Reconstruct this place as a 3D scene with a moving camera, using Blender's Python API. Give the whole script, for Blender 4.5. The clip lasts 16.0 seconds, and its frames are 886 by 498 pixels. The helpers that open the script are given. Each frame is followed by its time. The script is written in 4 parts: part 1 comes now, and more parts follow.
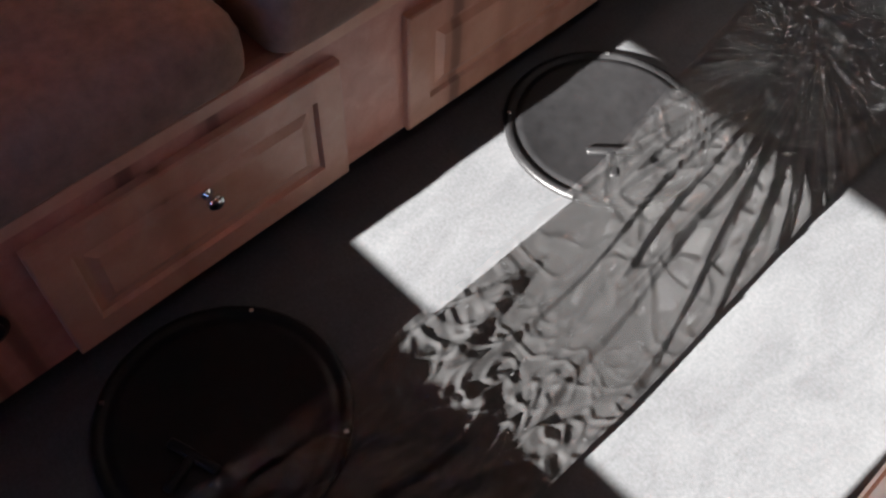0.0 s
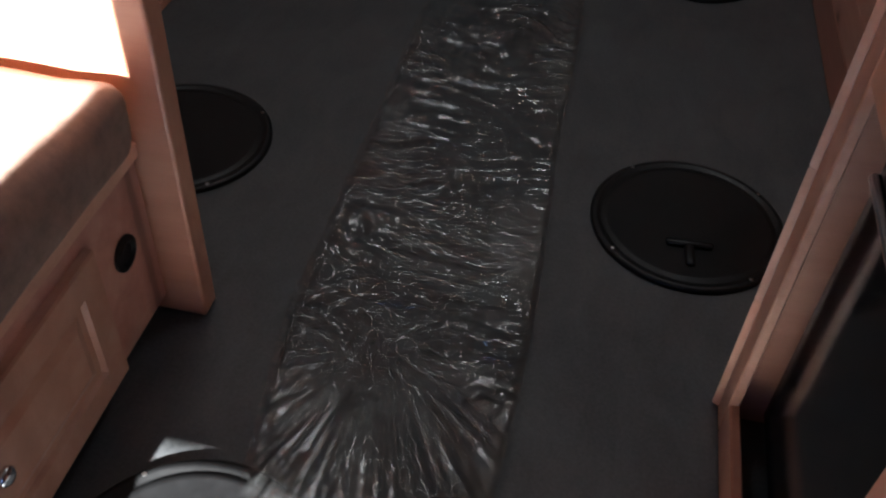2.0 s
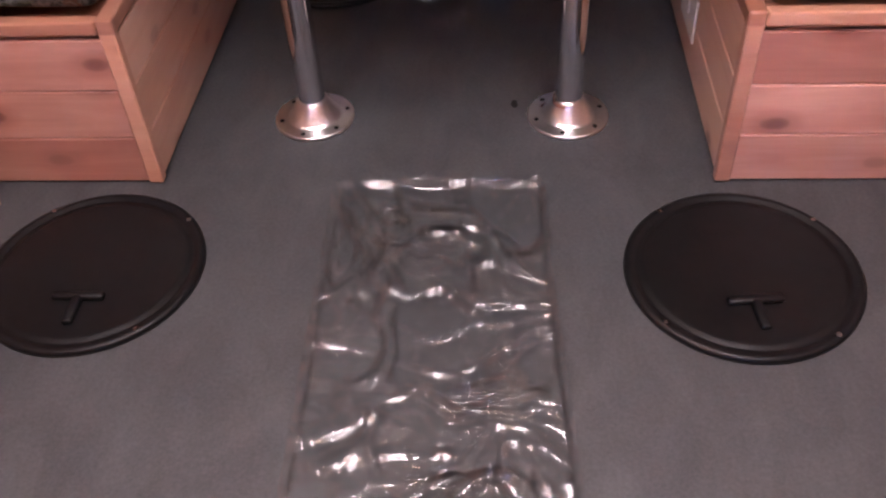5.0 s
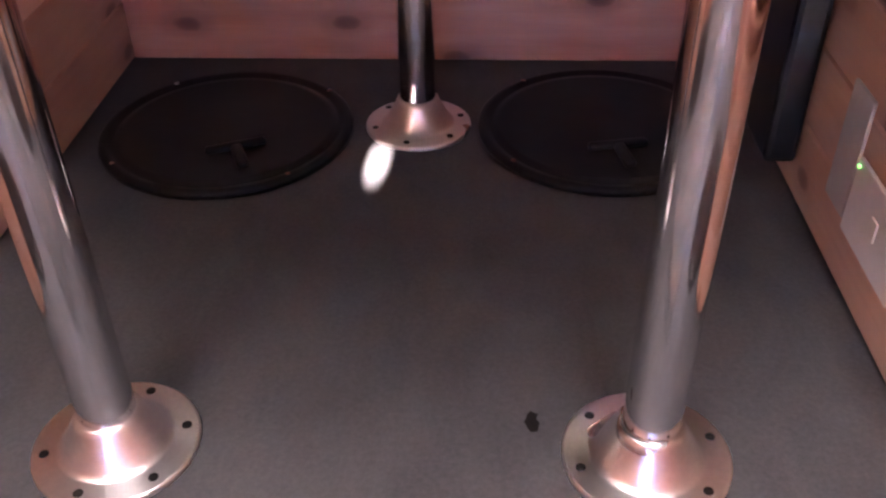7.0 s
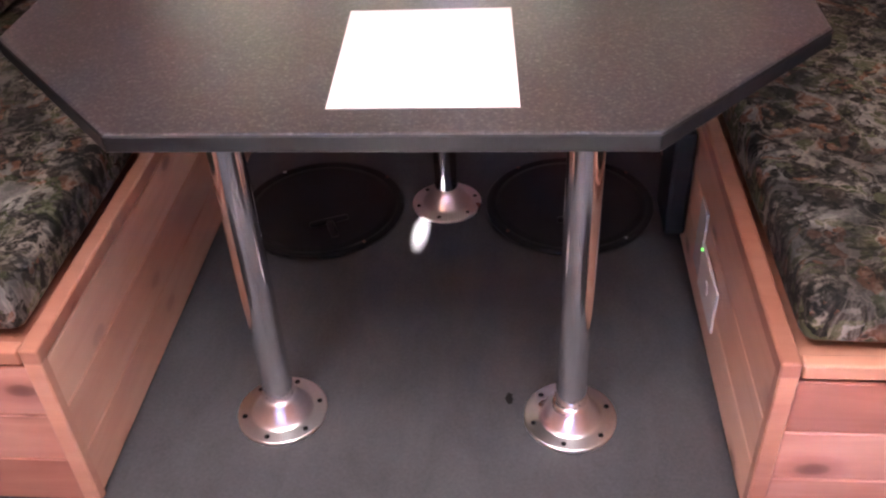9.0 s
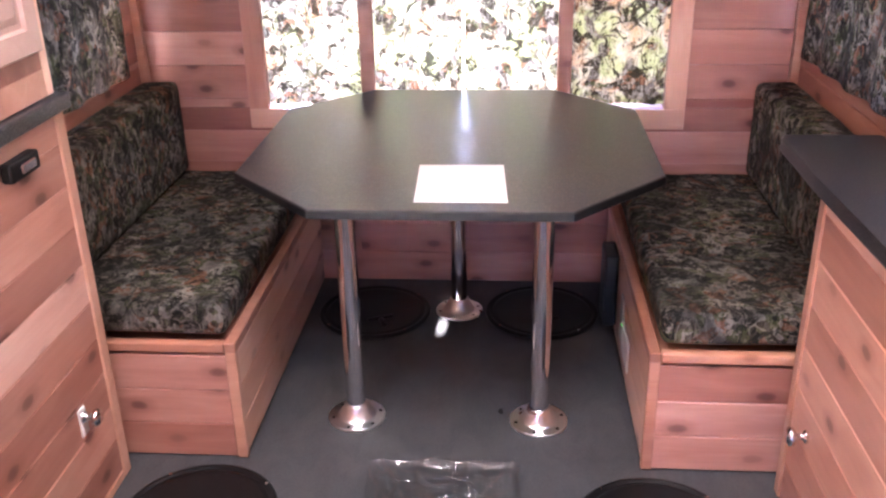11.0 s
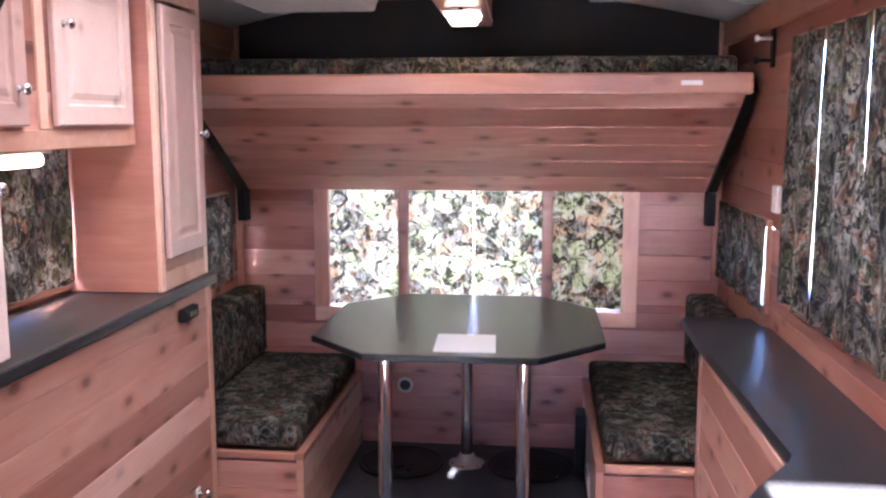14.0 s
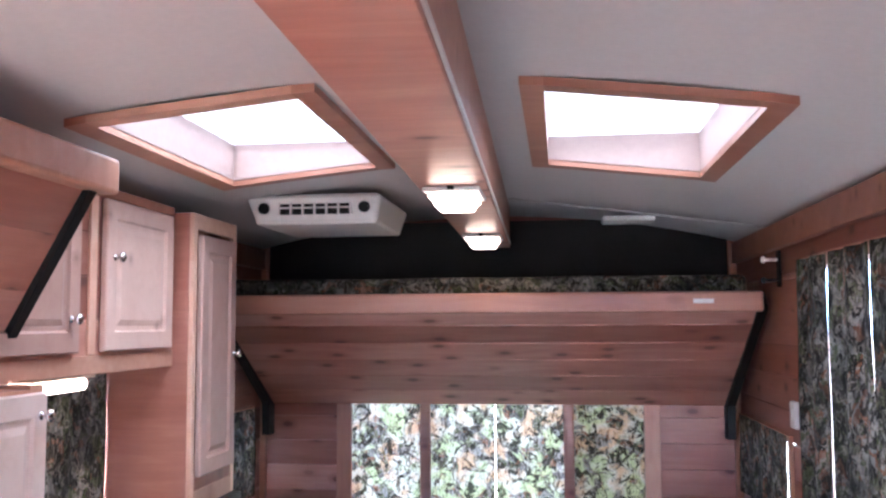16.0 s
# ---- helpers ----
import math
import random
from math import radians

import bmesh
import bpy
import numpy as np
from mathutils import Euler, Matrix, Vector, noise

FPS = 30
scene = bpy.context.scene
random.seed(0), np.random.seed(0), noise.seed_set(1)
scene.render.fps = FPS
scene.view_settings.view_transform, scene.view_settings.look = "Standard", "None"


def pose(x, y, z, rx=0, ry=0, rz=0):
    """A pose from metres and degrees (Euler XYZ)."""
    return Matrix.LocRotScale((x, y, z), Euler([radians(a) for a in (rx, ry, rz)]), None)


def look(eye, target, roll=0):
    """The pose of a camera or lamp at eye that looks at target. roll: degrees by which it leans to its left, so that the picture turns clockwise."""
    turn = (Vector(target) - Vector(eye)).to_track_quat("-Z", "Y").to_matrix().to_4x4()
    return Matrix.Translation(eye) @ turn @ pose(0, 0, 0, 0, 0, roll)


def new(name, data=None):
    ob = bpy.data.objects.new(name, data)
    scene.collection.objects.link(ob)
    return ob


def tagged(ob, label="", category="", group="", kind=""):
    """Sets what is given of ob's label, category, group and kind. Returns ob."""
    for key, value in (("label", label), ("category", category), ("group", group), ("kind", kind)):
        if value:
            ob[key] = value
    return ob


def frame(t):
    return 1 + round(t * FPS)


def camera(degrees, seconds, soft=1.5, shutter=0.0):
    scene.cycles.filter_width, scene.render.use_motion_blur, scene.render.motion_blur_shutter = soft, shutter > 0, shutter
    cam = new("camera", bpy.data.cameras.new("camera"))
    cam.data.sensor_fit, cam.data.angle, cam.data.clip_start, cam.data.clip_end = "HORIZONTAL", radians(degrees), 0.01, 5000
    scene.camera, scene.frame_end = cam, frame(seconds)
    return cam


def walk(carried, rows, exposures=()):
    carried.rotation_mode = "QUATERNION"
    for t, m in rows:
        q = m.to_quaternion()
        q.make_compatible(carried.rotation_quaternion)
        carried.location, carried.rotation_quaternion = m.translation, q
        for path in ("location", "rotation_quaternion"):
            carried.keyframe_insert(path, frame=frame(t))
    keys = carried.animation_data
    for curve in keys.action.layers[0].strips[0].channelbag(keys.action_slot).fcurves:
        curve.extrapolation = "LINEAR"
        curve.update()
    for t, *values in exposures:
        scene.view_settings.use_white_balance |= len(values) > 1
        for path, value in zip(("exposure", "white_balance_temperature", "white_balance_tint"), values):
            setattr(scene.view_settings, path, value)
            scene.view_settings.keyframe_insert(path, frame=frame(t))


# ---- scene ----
cam = camera(52.0, 16.0, 2.4)

EXPOSURES = ((0.0, 4.3, 6300, 12), (0.5, 3.95, 6350, 12), (1.0, 3.9, 6300, 12), (1.6, 3.7, 6300, 12), (2.0, 4.1, 5950, 7), (2.5, 5.45, 5600, 5), (3.0, 6.4, 5650, 10), (3.7, 6.75, 6150, 24), (6.0, 7.05, 6750, 34), (6.5, 7.35, 6800, 35), (7.0, 7.55, 6800, 34), (9.5, 7.4, 6350, 30), (12.5, 7.0, 6050, 24), (14.0, 6.5, 5600, 21), (15.0, 5.95, 5350, 17), (16.0, 5.9, 5200, 13))

PATH = [
    (0, (0.543, -1.185, 1.545), (-0.235, -0.377, -0.11), 2.9),
    (0.5, (0.531, -1.094, 1.546), (-0.113, -0.035, -0.024), 5.7),
    (1, (0.554, -0.925, 1.529), (-0.038, 0.253, 0.025), -0.3),
    (1.5, (0.46, -0.64, 1.43), (0.024, 0.62, -0.062), -1.2),
    (2, (0.33, -0.53, 1.455), (0.088, 0.892, 0.072), 3.5),
    (2.5, (0.29, -0.295, 1.455), (0.128, 1.145, 0.074), 2.4),
    (3, (0.262, -0.085, 1.49), (0.114, 1.36, 0.115), -1.6),
    (3.5, (0.152, 0.216, 1.484), (0.053, 1.648, 0.091), -2.2),
    (3.7, (0.149, 0.36, 1.494), (0.046, 1.791, 0.101), -2.1),
    (5.8, (0.16, 1.9, 1.098), (0.028, 3.313, -0.311), -4.6),
    (6, (0.143, 2.068, 1.025), (0.051, 3.475, -0.393), -4.4),
    (6.5, (0.131, 2.313, 0.857), (0.039, 3.873, -0.391), -2.6),
    (7, (0.117, 2.381, 0.828), (0.038, 3.99, -0.358), -0.8),
    (7.5, (0.109, 2.407, 0.842), (-0.002, 3.996, -0.367), -0.8),
    (8, (0.115, 2.361, 0.919), (-0.035, 3.913, -0.333), -2.1),
    (8.5, (0.149, 2.104, 1.233), (-0.017, 3.653, -0.022), -2.7),
    (9, (0.198, 1.776, 1.492), (0.037, 3.346, 0.264), -3.2),
    (9.5, (0.2, 1.451, 1.634), (0.066, 3.113, 0.53), -1.9),
    (9.7, (0.193, 1.29, 1.671), (0.074, 2.989, 0.623), -1.1),
    (12, (0.274, -0.002, 1.821), (0.107, 1.86, 1.109), -1.1),
    (12.5, (0.354, -0.268, 1.809), (0.152, 1.603, 1.132), 0.0),
    (13, (0.395, -0.501, 1.812), (0.167, 1.353, 1.098), -0.3),
    (13.5, (0.407, -0.711, 1.823), (0.157, 1.209, 1.323), -0.4),
    (14, (0.377, -0.839, 1.848), (0.166, 1.13, 1.57), 0.0),
    (14.5, (0.378, -0.893, 1.854), (0.169, 1.094, 1.784), -0.3),
    (15, (0.376, -0.935, 1.874), (0.162, 1.053, 1.918), -0.4),
    (15.5, (0.365, -0.97, 1.894), (0.145, 1.014, 2.004), -0.6),
    (16, (0.373, -0.972, 1.912), (0.123, 1.005, 2.079), -0.3),
]
walk(cam, [(t, look(eye, target, roll)) for t, eye, target, roll in PATH], EXPOSURES)

# ---- world, sun and exposure ----
world = bpy.data.worlds.new("sky")
scene.world = world
world.use_nodes = True
_n = world.node_tree.nodes
_sky = _n.new("ShaderNodeTexSky")
_sky.sky_type, _sky.sun_disc = "NISHITA", False
_sky.air_density, _sky.dust_density = 0.2, 0.0
SUN_WAY = Vector((0.12, 2.6, -1.0)).normalized()
_sky.sun_elevation = math.asin(-SUN_WAY.z)
_sky.sun_rotation = math.atan2(-SUN_WAY.x, -SUN_WAY.y)
_n["Background"].inputs["Strength"].default_value = 0.05
world.node_tree.links.new(_sky.outputs[0], _n["Background"].inputs["Color"])
sun = new("sun", bpy.data.lights.new("sun", "SUN"))
sun.data.energy, sun.data.angle, sun.data.color = 5.0, radians(0.35), (1.0, 0.95, 0.87)
sun.matrix_world = look((0, 0, 0), SUN_WAY)


def area_lamp(name, m, sx, sy, watts, colour):
    d = bpy.data.lights.new(name, "AREA")
    d.shape, d.size, d.size_y, d.energy, d.color = "RECTANGLE", sx, sy, watts, colour
    d.spread = radians(120)
    ob = new(name, d)
    ob.matrix_world = m
    return ob


# daylight in the roof openings and in the front window
for sx, wide in ((-0.565, 0.52), (0.615, 0.51)):
    area_lamp("skylight_daylight", pose(sx, 1.80, 2.592), wide, 1.0, 0.16, (1.0, 0.96, 0.92))
area_lamp("window_daylight", pose(0.0, 4.42, 1.25, -90), 1.6, 0.9, 0.22, (1.0, 0.93, 0.82))


# ---- materials ----
def material(name, base=(0.5, 0.5, 0.5), rough=0.5, metal=0.0):
    m = bpy.data.materials.new(name)
    m.use_nodes = True
    b = m.node_tree.nodes["Principled BSDF"]
    b.inputs["Base Color"].default_value = (*base, 1)
    b.inputs["Roughness"].default_value = rough
    b.inputs["Metallic"].default_value = metal
    return m, m.node_tree, b


def node(tree, kind, **inputs):
    n = tree.nodes.new(kind)
    for key, value in inputs.items():
        n.inputs[key.replace("_", " ")].default_value = value
    return n


def ramp(tree, fac, stops, constant=False):
    r = tree.nodes.new("ShaderNodeValToRGB")
    if constant:
        r.color_ramp.interpolation = "CONSTANT"
    e = r.color_ramp.elements
    while len(e) < len(stops):
        e.new(0.5)
    for el, (p, c) in zip(e, stops):
        el.position, el.color = p, (*c, 1)
    tree.links.new(fac, r.inputs["Fac"])
    return r.outputs["Color"]


def mix(tree, fac, a, b, mode="MIX"):
    n = tree.nodes.new("ShaderNodeMix")
    n.data_type, n.blend_type = "RGBA", mode
    for i, v in ((0, fac), (6, a), (7, b)):
        if isinstance(v, (int, float)):
            n.inputs[i].default_value = v
        elif isinstance(v, tuple):
            n.inputs[i].default_value = (*v, 1)
        else:
            tree.links.new(v, n.inputs[i])
    return n.outputs[2]


def coords(tree, scale=(1, 1, 1), shift=False):
    c = tree.nodes.new("ShaderNodeTexCoord")
    m = tree.nodes.new("ShaderNodeMapping")
    m.inputs["Scale"].default_value = scale
    tree.links.new(c.outputs["Object"], m.inputs["Vector"])
    if shift:
        info = tree.nodes.new("ShaderNodeObjectInfo")
        mul = node(tree, "ShaderNodeMath")
        mul.operation = "MULTIPLY"
        mul.inputs[1].default_value = 37.0
        tree.links.new(info.outputs["Random"], mul.inputs[0])
        comb = tree.nodes.new("ShaderNodeCombineXYZ")
        for i in range(3):
            tree.links.new(mul.outputs[0], comb.inputs[i])
        tree.links.new(comb.outputs[0], m.inputs["Location"])
    return m.outputs["Vector"]


def noise_tex(tree, vec, scale, detail=4.0, rough=0.55, distort=0.0):
    n = node(tree, "ShaderNodeTexNoise", Scale=scale, Detail=detail, Roughness=rough, Distortion=distort)
    tree.links.new(vec, n.inputs["Vector"])
    return n.outputs["Fac"]


def bump(tree, height, b, strength=0.3, distance=0.01):
    n = node(tree, "ShaderNodeBump", Strength=strength, Distance=distance)
    tree.links.new(height, n.inputs["Height"])
    tree.links.new(n.outputs["Normal"], b.inputs["Normal"])


def wood(name, dark, mid, light, rough=0.42, knots=0.68, along=(1.2, 9, 9), flat=False):
    """Knotty boards: grain along each piece's own x, a tone of its own for each board."""
    m, t, b = material(name, mid, rough)
    v = coords(t, along, shift=True)
    grain = noise_tex(t, v, 2.2, 5.0, 0.55, 0.7)
    broad = noise_tex(t, coords(t, (0.9, 3.0, 3.0), shift=True), 1.6, 3.0, 0.5, 0.4)
    fine = noise_tex(t, coords(t, (2.2, 120, 120), shift=True), 1.0, 3.0)
    col = ramp(t, grain, ((0.25, tuple(0.6 * d + 0.4 * m_ for d, m_ in zip(dark, mid))), (0.5, mid), (0.75, tuple(0.6 * l + 0.4 * m_ for l, m_ in zip(light, mid)))))
    col = mix(t, 0.32, col, ramp(t, broad, ((0.35, dark), (0.65, light))))
    col = mix(t, 0.09, col, ramp(t, fine, ((0.3, dark), (0.7, light))))
    vor = node(t, "ShaderNodeTexVoronoi", Scale=1.0, Randomness=1.0)
    if flat:
        vor.voronoi_dimensions = "2D"
    warp = node(t, "ShaderNodeTexNoise", Scale=22.0, Detail=2.0)
    t.links.new(coords(t), warp.inputs["Vector"])
    spot = mix(t, 0.05, coords(t, (3.6, 6.6, 6.6) if flat else (4.5, 8.0, 8.0), shift=True), warp.outputs["Color"], "ADD")
    t.links.new(spot, vor.inputs["Vector"])
    # about half of the cells hold a knot: a dark heart in a reddish halo
    pick = t.nodes.new("ShaderNodeSeparateColor")
    t.links.new(vor.outputs["Color"], pick.inputs[0])
    has = ramp(t, pick.outputs[0], ((0.0, (1, 1, 1)), (0.52, (0.4, 0.4, 0.4)), (0.66, (0, 0, 0))), True)
    halo = mix(t, 1.0, ramp(t, vor.outputs["Distance"], ((0.07, (0.7, 0.7, 0.7)), (0.26, (0, 0, 0)))), has, "MULTIPLY")
    col = mix(t, halo, col, tuple(c * 0.82 for c in dark))
    k = mix(t, 1.0, ramp(t, vor.outputs["Distance"], ((0.045, (1, 1, 1)), (0.085, (0.7, 0.7, 0.7)), (0.12, (0, 0, 0)))), has, "MULTIPLY")
    kmul = mix(t, 1.0, k, (knots,) * 3, "MULTIPLY")
    col = mix(t, kmul, col, tuple(c * 0.3 for c in dark))
    info = t.nodes.new("ShaderNodeObjectInfo")
    tone = ramp(t, info.outputs["Random"], ((0.0, (0.70, 0.58, 0.54)), (0.4, (0.95, 0.93, 0.92)), (0.7, (1.1, 1.08, 1.04)), (0.86, (1.28, 1.42, 1.45)), (1.0, (1.4, 1.65, 1.75))))
    col = mix(t, 1.0, col, tone, "MULTIPLY")
    t.links.new(col, b.inputs["Base Color"])
    bump(t, grain, b, 0.12, 0.004)
    b.inputs["Coat Weight"].default_value = 0.25
    b.inputs["Coat Roughness"].default_value = 0.25
    return m


M_CEDAR = wood("knotty_cedar", (0.28, 0.10, 0.072), (0.42, 0.18, 0.130), (0.55, 0.29, 0.215), flat=True)
M_PINE = wood("pale_pine", (0.45, 0.22, 0.145), (0.57, 0.32, 0.225), (0.67, 0.44, 0.33), flat=True)
M_PANEL = wood("knotty_panel_boards", (0.38, 0.165, 0.115), (0.52, 0.265, 0.195), (0.63, 0.38, 0.29), flat=True)
M_DOOR = wood("blond_door_wood", (0.54, 0.36, 0.30), (0.64, 0.47, 0.41), (0.69, 0.53, 0.47), 0.4, 0.3)
M_TRIM = wood("trim_wood", (0.36, 0.15, 0.098), (0.48, 0.235, 0.155), (0.57, 0.32, 0.22), 0.4, 0.35)


def rubber_floor():
    m, t, b = material("rubber_floor", (0.06, 0.06, 0.064), 0.55)
    v = coords(t)
    big = noise_tex(t, v, 2.2, 5.0, 0.6)
    fine = noise_tex(t, v, 130.0, 5.0, 0.8)
    col = ramp(t, big, ((0.3, (0.034, 0.0365, 0.0405)), (0.7, (0.068, 0.072, 0.076))))
    worn = noise_tex(t, coords(t, (9, 4.0, 1)), 1.0, 6.0, 0.7, 0.8)
    col = mix(t, 0.42, col, ramp(t, fine, ((0.36, (0.018, 0.019, 0.021)), (0.64, (0.105, 0.106, 0.112)))))
    col = mix(t, 0.28, col, ramp(t, worn, ((0.35, (0.03, 0.0315, 0.034)), (0.68, (0.10, 0.104, 0.108)))))
    t.links.new(col, b.inputs["Base Color"])
    t.links.new(ramp(t, big, ((0.3, (0.62, 0.62, 0.62)), (0.75, (0.42, 0.42, 0.42)))), b.inputs["Roughness"])
    bump(t, fine, b, 0.25, 0.002)
    return m


def laminate():
    m, t, b = material("black_speckled_laminate", (0.03, 0.03, 0.032), 0.30)
    v = coords(t)
    sp = noise_tex(t, v, 170.0, 3.0, 0.75)
    col = ramp(t, sp, ((0.45, (0.016, 0.016, 0.018)), (0.60, (0.05, 0.047, 0.047)), (0.72, (0.14, 0.13, 0.125))))
    t.links.new(col, b.inputs["Base Color"])
    bump(t, noise_tex(t, v, 90.0, 2.0), b, 0.12, 0.002)
    return m


def camo(name, thin, pale=0.0, bright=1.0):
    """Printed camouflage of leaves, twigs and bark; thin is the share of light that a curtain lets through."""
    m, t, b = material(name, (0.1, 0.1, 0.07), 0.9)
    v = coords(t)
    warp = node(t, "ShaderNodeTexNoise", Scale=9.0, Detail=5.0)
    t.links.new(v, warp.inputs["Vector"])
    wv = mix(t, 0.28, v, warp.outputs["Color"])
    leaf = node(t, "ShaderNodeTexVoronoi", Scale=30.0)
    t.links.new(wv, leaf.inputs["Vector"])
    sep = t.nodes.new("ShaderNodeSeparateColor")
    t.links.new(leaf.outputs["Color"], sep.inputs[0])
    cols = [(0.008, 0.008, 0.007), (0.05, 0.04, 0.03), (0.16, 0.15, 0.13), (0.06, 0.075, 0.028), (0.21, 0.085, 0.04), (0.012, 0.011, 0.01), (0.26, 0.25, 0.22), (0.10, 0.105, 0.05)]
    col = ramp(t, sep.outputs[0], [(i / 8, tuple(min(0.8, c * bright) for c in cc)) for i, cc in enumerate(cols)], True)
    streak = node(t, "ShaderNodeTexNoise", Scale=1.0, Detail=6.0, Roughness=0.7, Distortion=2.0)
    t.links.new(coords(t, (34, 34, 11)), streak.inputs["Vector"])
    bark = ramp(t, streak.outputs["Fac"], ((0.40, (0.005, 0.005, 0.004)), (0.5, (0.05 * bright, 0.042 * bright, 0.03 * bright)), (0.60, (0.22 * bright, 0.20 * bright, 0.165 * bright))))
    col = mix(t, 0.45, col, bark)
    twig = node(t, "ShaderNodeTexVoronoi", Scale=9.0)
    twig.feature = "DISTANCE_TO_EDGE"
    t.links.new(wv, twig.inputs["Vector"])
    edge = ramp(t, twig.outputs["Distance"], ((0.0, (0.85, 0.85, 0.85)), (0.045, (0, 0, 0))))
    col = mix(t, edge, col, (0.25 * bright, 0.22 * bright, 0.18 * bright))
    big = noise_tex(t, v, 9.0 if pale else 4.5, 4.0, 0.6, 1.2)
    clump = noise_tex(t, v, 14.0, 4.0, 0.65, 1.5)
    if pale:
        tint = ramp(t, noise_tex(t, v, 7.0, 2.0), ((0.42, (0.62, 0.70, 0.34)), (0.52, (0.80, 0.76, 0.58)), (0.62, (0.78, 0.50, 0.28))))
        blank = ramp(t, big, ((0.44, (0, 0, 0)), (0.52, (pale, pale, pale))))
        col = mix(t, blank, col, tint)
        col = mix(t, ramp(t, clump, ((0.40, (0.95, 0.95, 0.95)), (0.47, (0, 0, 0)))), col, (0.022, 0.02, 0.013))
        col = mix(t, ramp(t, streak.outputs["Fac"], ((0.38, (0.9, 0.9, 0.9)), (0.46, (0, 0, 0)))), col, (0.05, 0.036, 0.02))
    else:
        col = mix(t, ramp(t, big, ((0.4, (0.75, 0.75, 0.75)), (0.6, (0, 0, 0)))), col, (0.012, 0.012, 0.011))
        col = mix(t, ramp(t, clump, ((0.40, (0.8, 0.8, 0.8)), (0.46, (0, 0, 0)))), col, (0.008, 0.008, 0.007))
    t.links.new(col, b.inputs["Base Color"])
    b.inputs["Specular IOR Level"].default_value = 0.1
    if thin:
        tr = t.nodes.new("ShaderNodeBsdfTranslucent")
        t.links.new(col, tr.inputs["Color"])
        ms = t.nodes.new("ShaderNodeMixShader")
        ms.inputs[0].default_value = thin
        t.links.new(b.outputs[0], ms.inputs[1])
        t.links.new(tr.outputs[0], ms.inputs[2])
        t.links.new(ms.outputs[0], t.nodes["Material Output"].inputs["Surface"])
    else:
        bump(t, noise_tex(t, v, 9.0, 3.0), b, 0.4, 0.01)
    return m


def film_sheet():
    m, t, b = material("clear_plastic_film", (0.8, 0.8, 0.82), 0.15)
    tr = t.nodes.new("ShaderNodeBsdfTransparent")
    tr.inputs["Color"].default_value = (0.93, 0.93, 0.93, 1)
    gl = t.nodes.new("ShaderNodeBsdfGlossy")
    gl.inputs["Roughness"].default_value = 0.06
    v = coords(t)
    bn = node(t, "ShaderNodeBump", Strength=0.16, Distance=0.005)
    facets = node(t, "ShaderNodeTexVoronoi", Scale=26.0, Randomness=1.0)
    facets.feature = "DISTANCE_TO_EDGE"
    wob = node(t, "ShaderNodeTexNoise", Scale=14.0, Detail=3.0)
    t.links.new(v, wob.inputs["Vector"])
    t.links.new(mix(t, 0.12, v, wob.outputs["Color"]), facets.inputs["Vector"])
    t.links.new(mix(t, 0.6, noise_tex(t, v, 45.0, 4.0, 0.6, 1.5), facets.outputs["Distance"]), bn.inputs["Height"])
    t.links.new(bn.outputs[0], gl.inputs["Normal"])
    fr = t.nodes.new("ShaderNodeFresnel")
    fr.inputs["IOR"].default_value = 1.7
    t.links.new(bn.outputs[0], fr.inputs["Normal"])
    ms = t.nodes.new("ShaderNodeMixShader")
    t.links.new(fr.outputs[0], ms.inputs[0])
    t.links.new(tr.outputs[0], ms.inputs[1])
    t.links.new(gl.outputs[0], ms.inputs[2])
    ms2 = t.nodes.new("ShaderNodeMixShader")
    ms2.inputs[0].default_value = 0.02
    t.links.new(ms.outputs[0], ms2.inputs[1])
    t.links.new(b.outputs[0], ms2.inputs[2])
    t.links.new(ms2.outputs[0], t.nodes["Material Output"].inputs["Surface"])
    return m


def speckled(name, base, rough, metal=0.0, scale=60.0, amount=0.25, relief=0.1):
    m, t, b = material(name, base, rough, metal)
    v = coords(t)
    f = noise_tex(t, v, scale, 4.0, 0.65)
    big = noise_tex(t, v, 3.0, 3.0)
    lo, hi = tuple(c * (1 - amount) for c in base), tuple(min(1, c * (1 + amount)) for c in base)
    col = ramp(t, f, ((0.3, lo), (0.7, hi)))
    col = mix(t, 0.35, col, ramp(t, big, ((0.3, lo), (0.7, hi))))
    t.links.new(col, b.inputs["Base Color"])
    t.links.new(ramp(t, big, ((0.3, (rough * 0.8,) * 3), (0.7, (min(1, rough * 1.25),) * 3))), b.inputs["Roughness"])
    bump(t, f, b, relief, 0.003)
    return m


M_FLOOR, M_LAM = rubber_floor(), laminate()
M_CAMO, M_CURTAIN = camo("camouflage_upholstery", 0.0), camo("camouflage_curtain", 0.3, 0.55, 1.2)
M_LINED = camo("lined_camouflage_curtain", 0.08, 0.0, 1.3)
M_FILM = film_sheet()
M_CAP = speckled("black_plastic", (0.006, 0.006, 0.0065), 0.42, 0, 40, 0.4, 0.05)
M_CAP.node_tree.nodes["Principled BSDF"].inputs["Specular IOR Level"].default_value = 0.28
M_BLACK = speckled("black_metal", (0.007, 0.0065, 0.0065), 0.5, 0, 80, 0.3)
M_BLACK.node_tree.nodes["Principled BSDF"].inputs["Specular IOR Level"].default_value = 0.18
M_SUEDE = speckled("brown_suede", (0.24, 0.16, 0.125), 0.95, 0, 30, 0.3, 0.3)
M_CHROME = speckled("chrome", (0.72, 0.72, 0.74), 0.1, 1.0, 30, 0.06, 0.02)
M_ALU = speckled("brushed_aluminium", (0.80, 0.78, 0.76), 0.3, 1.0, 120, 0.08, 0.05)
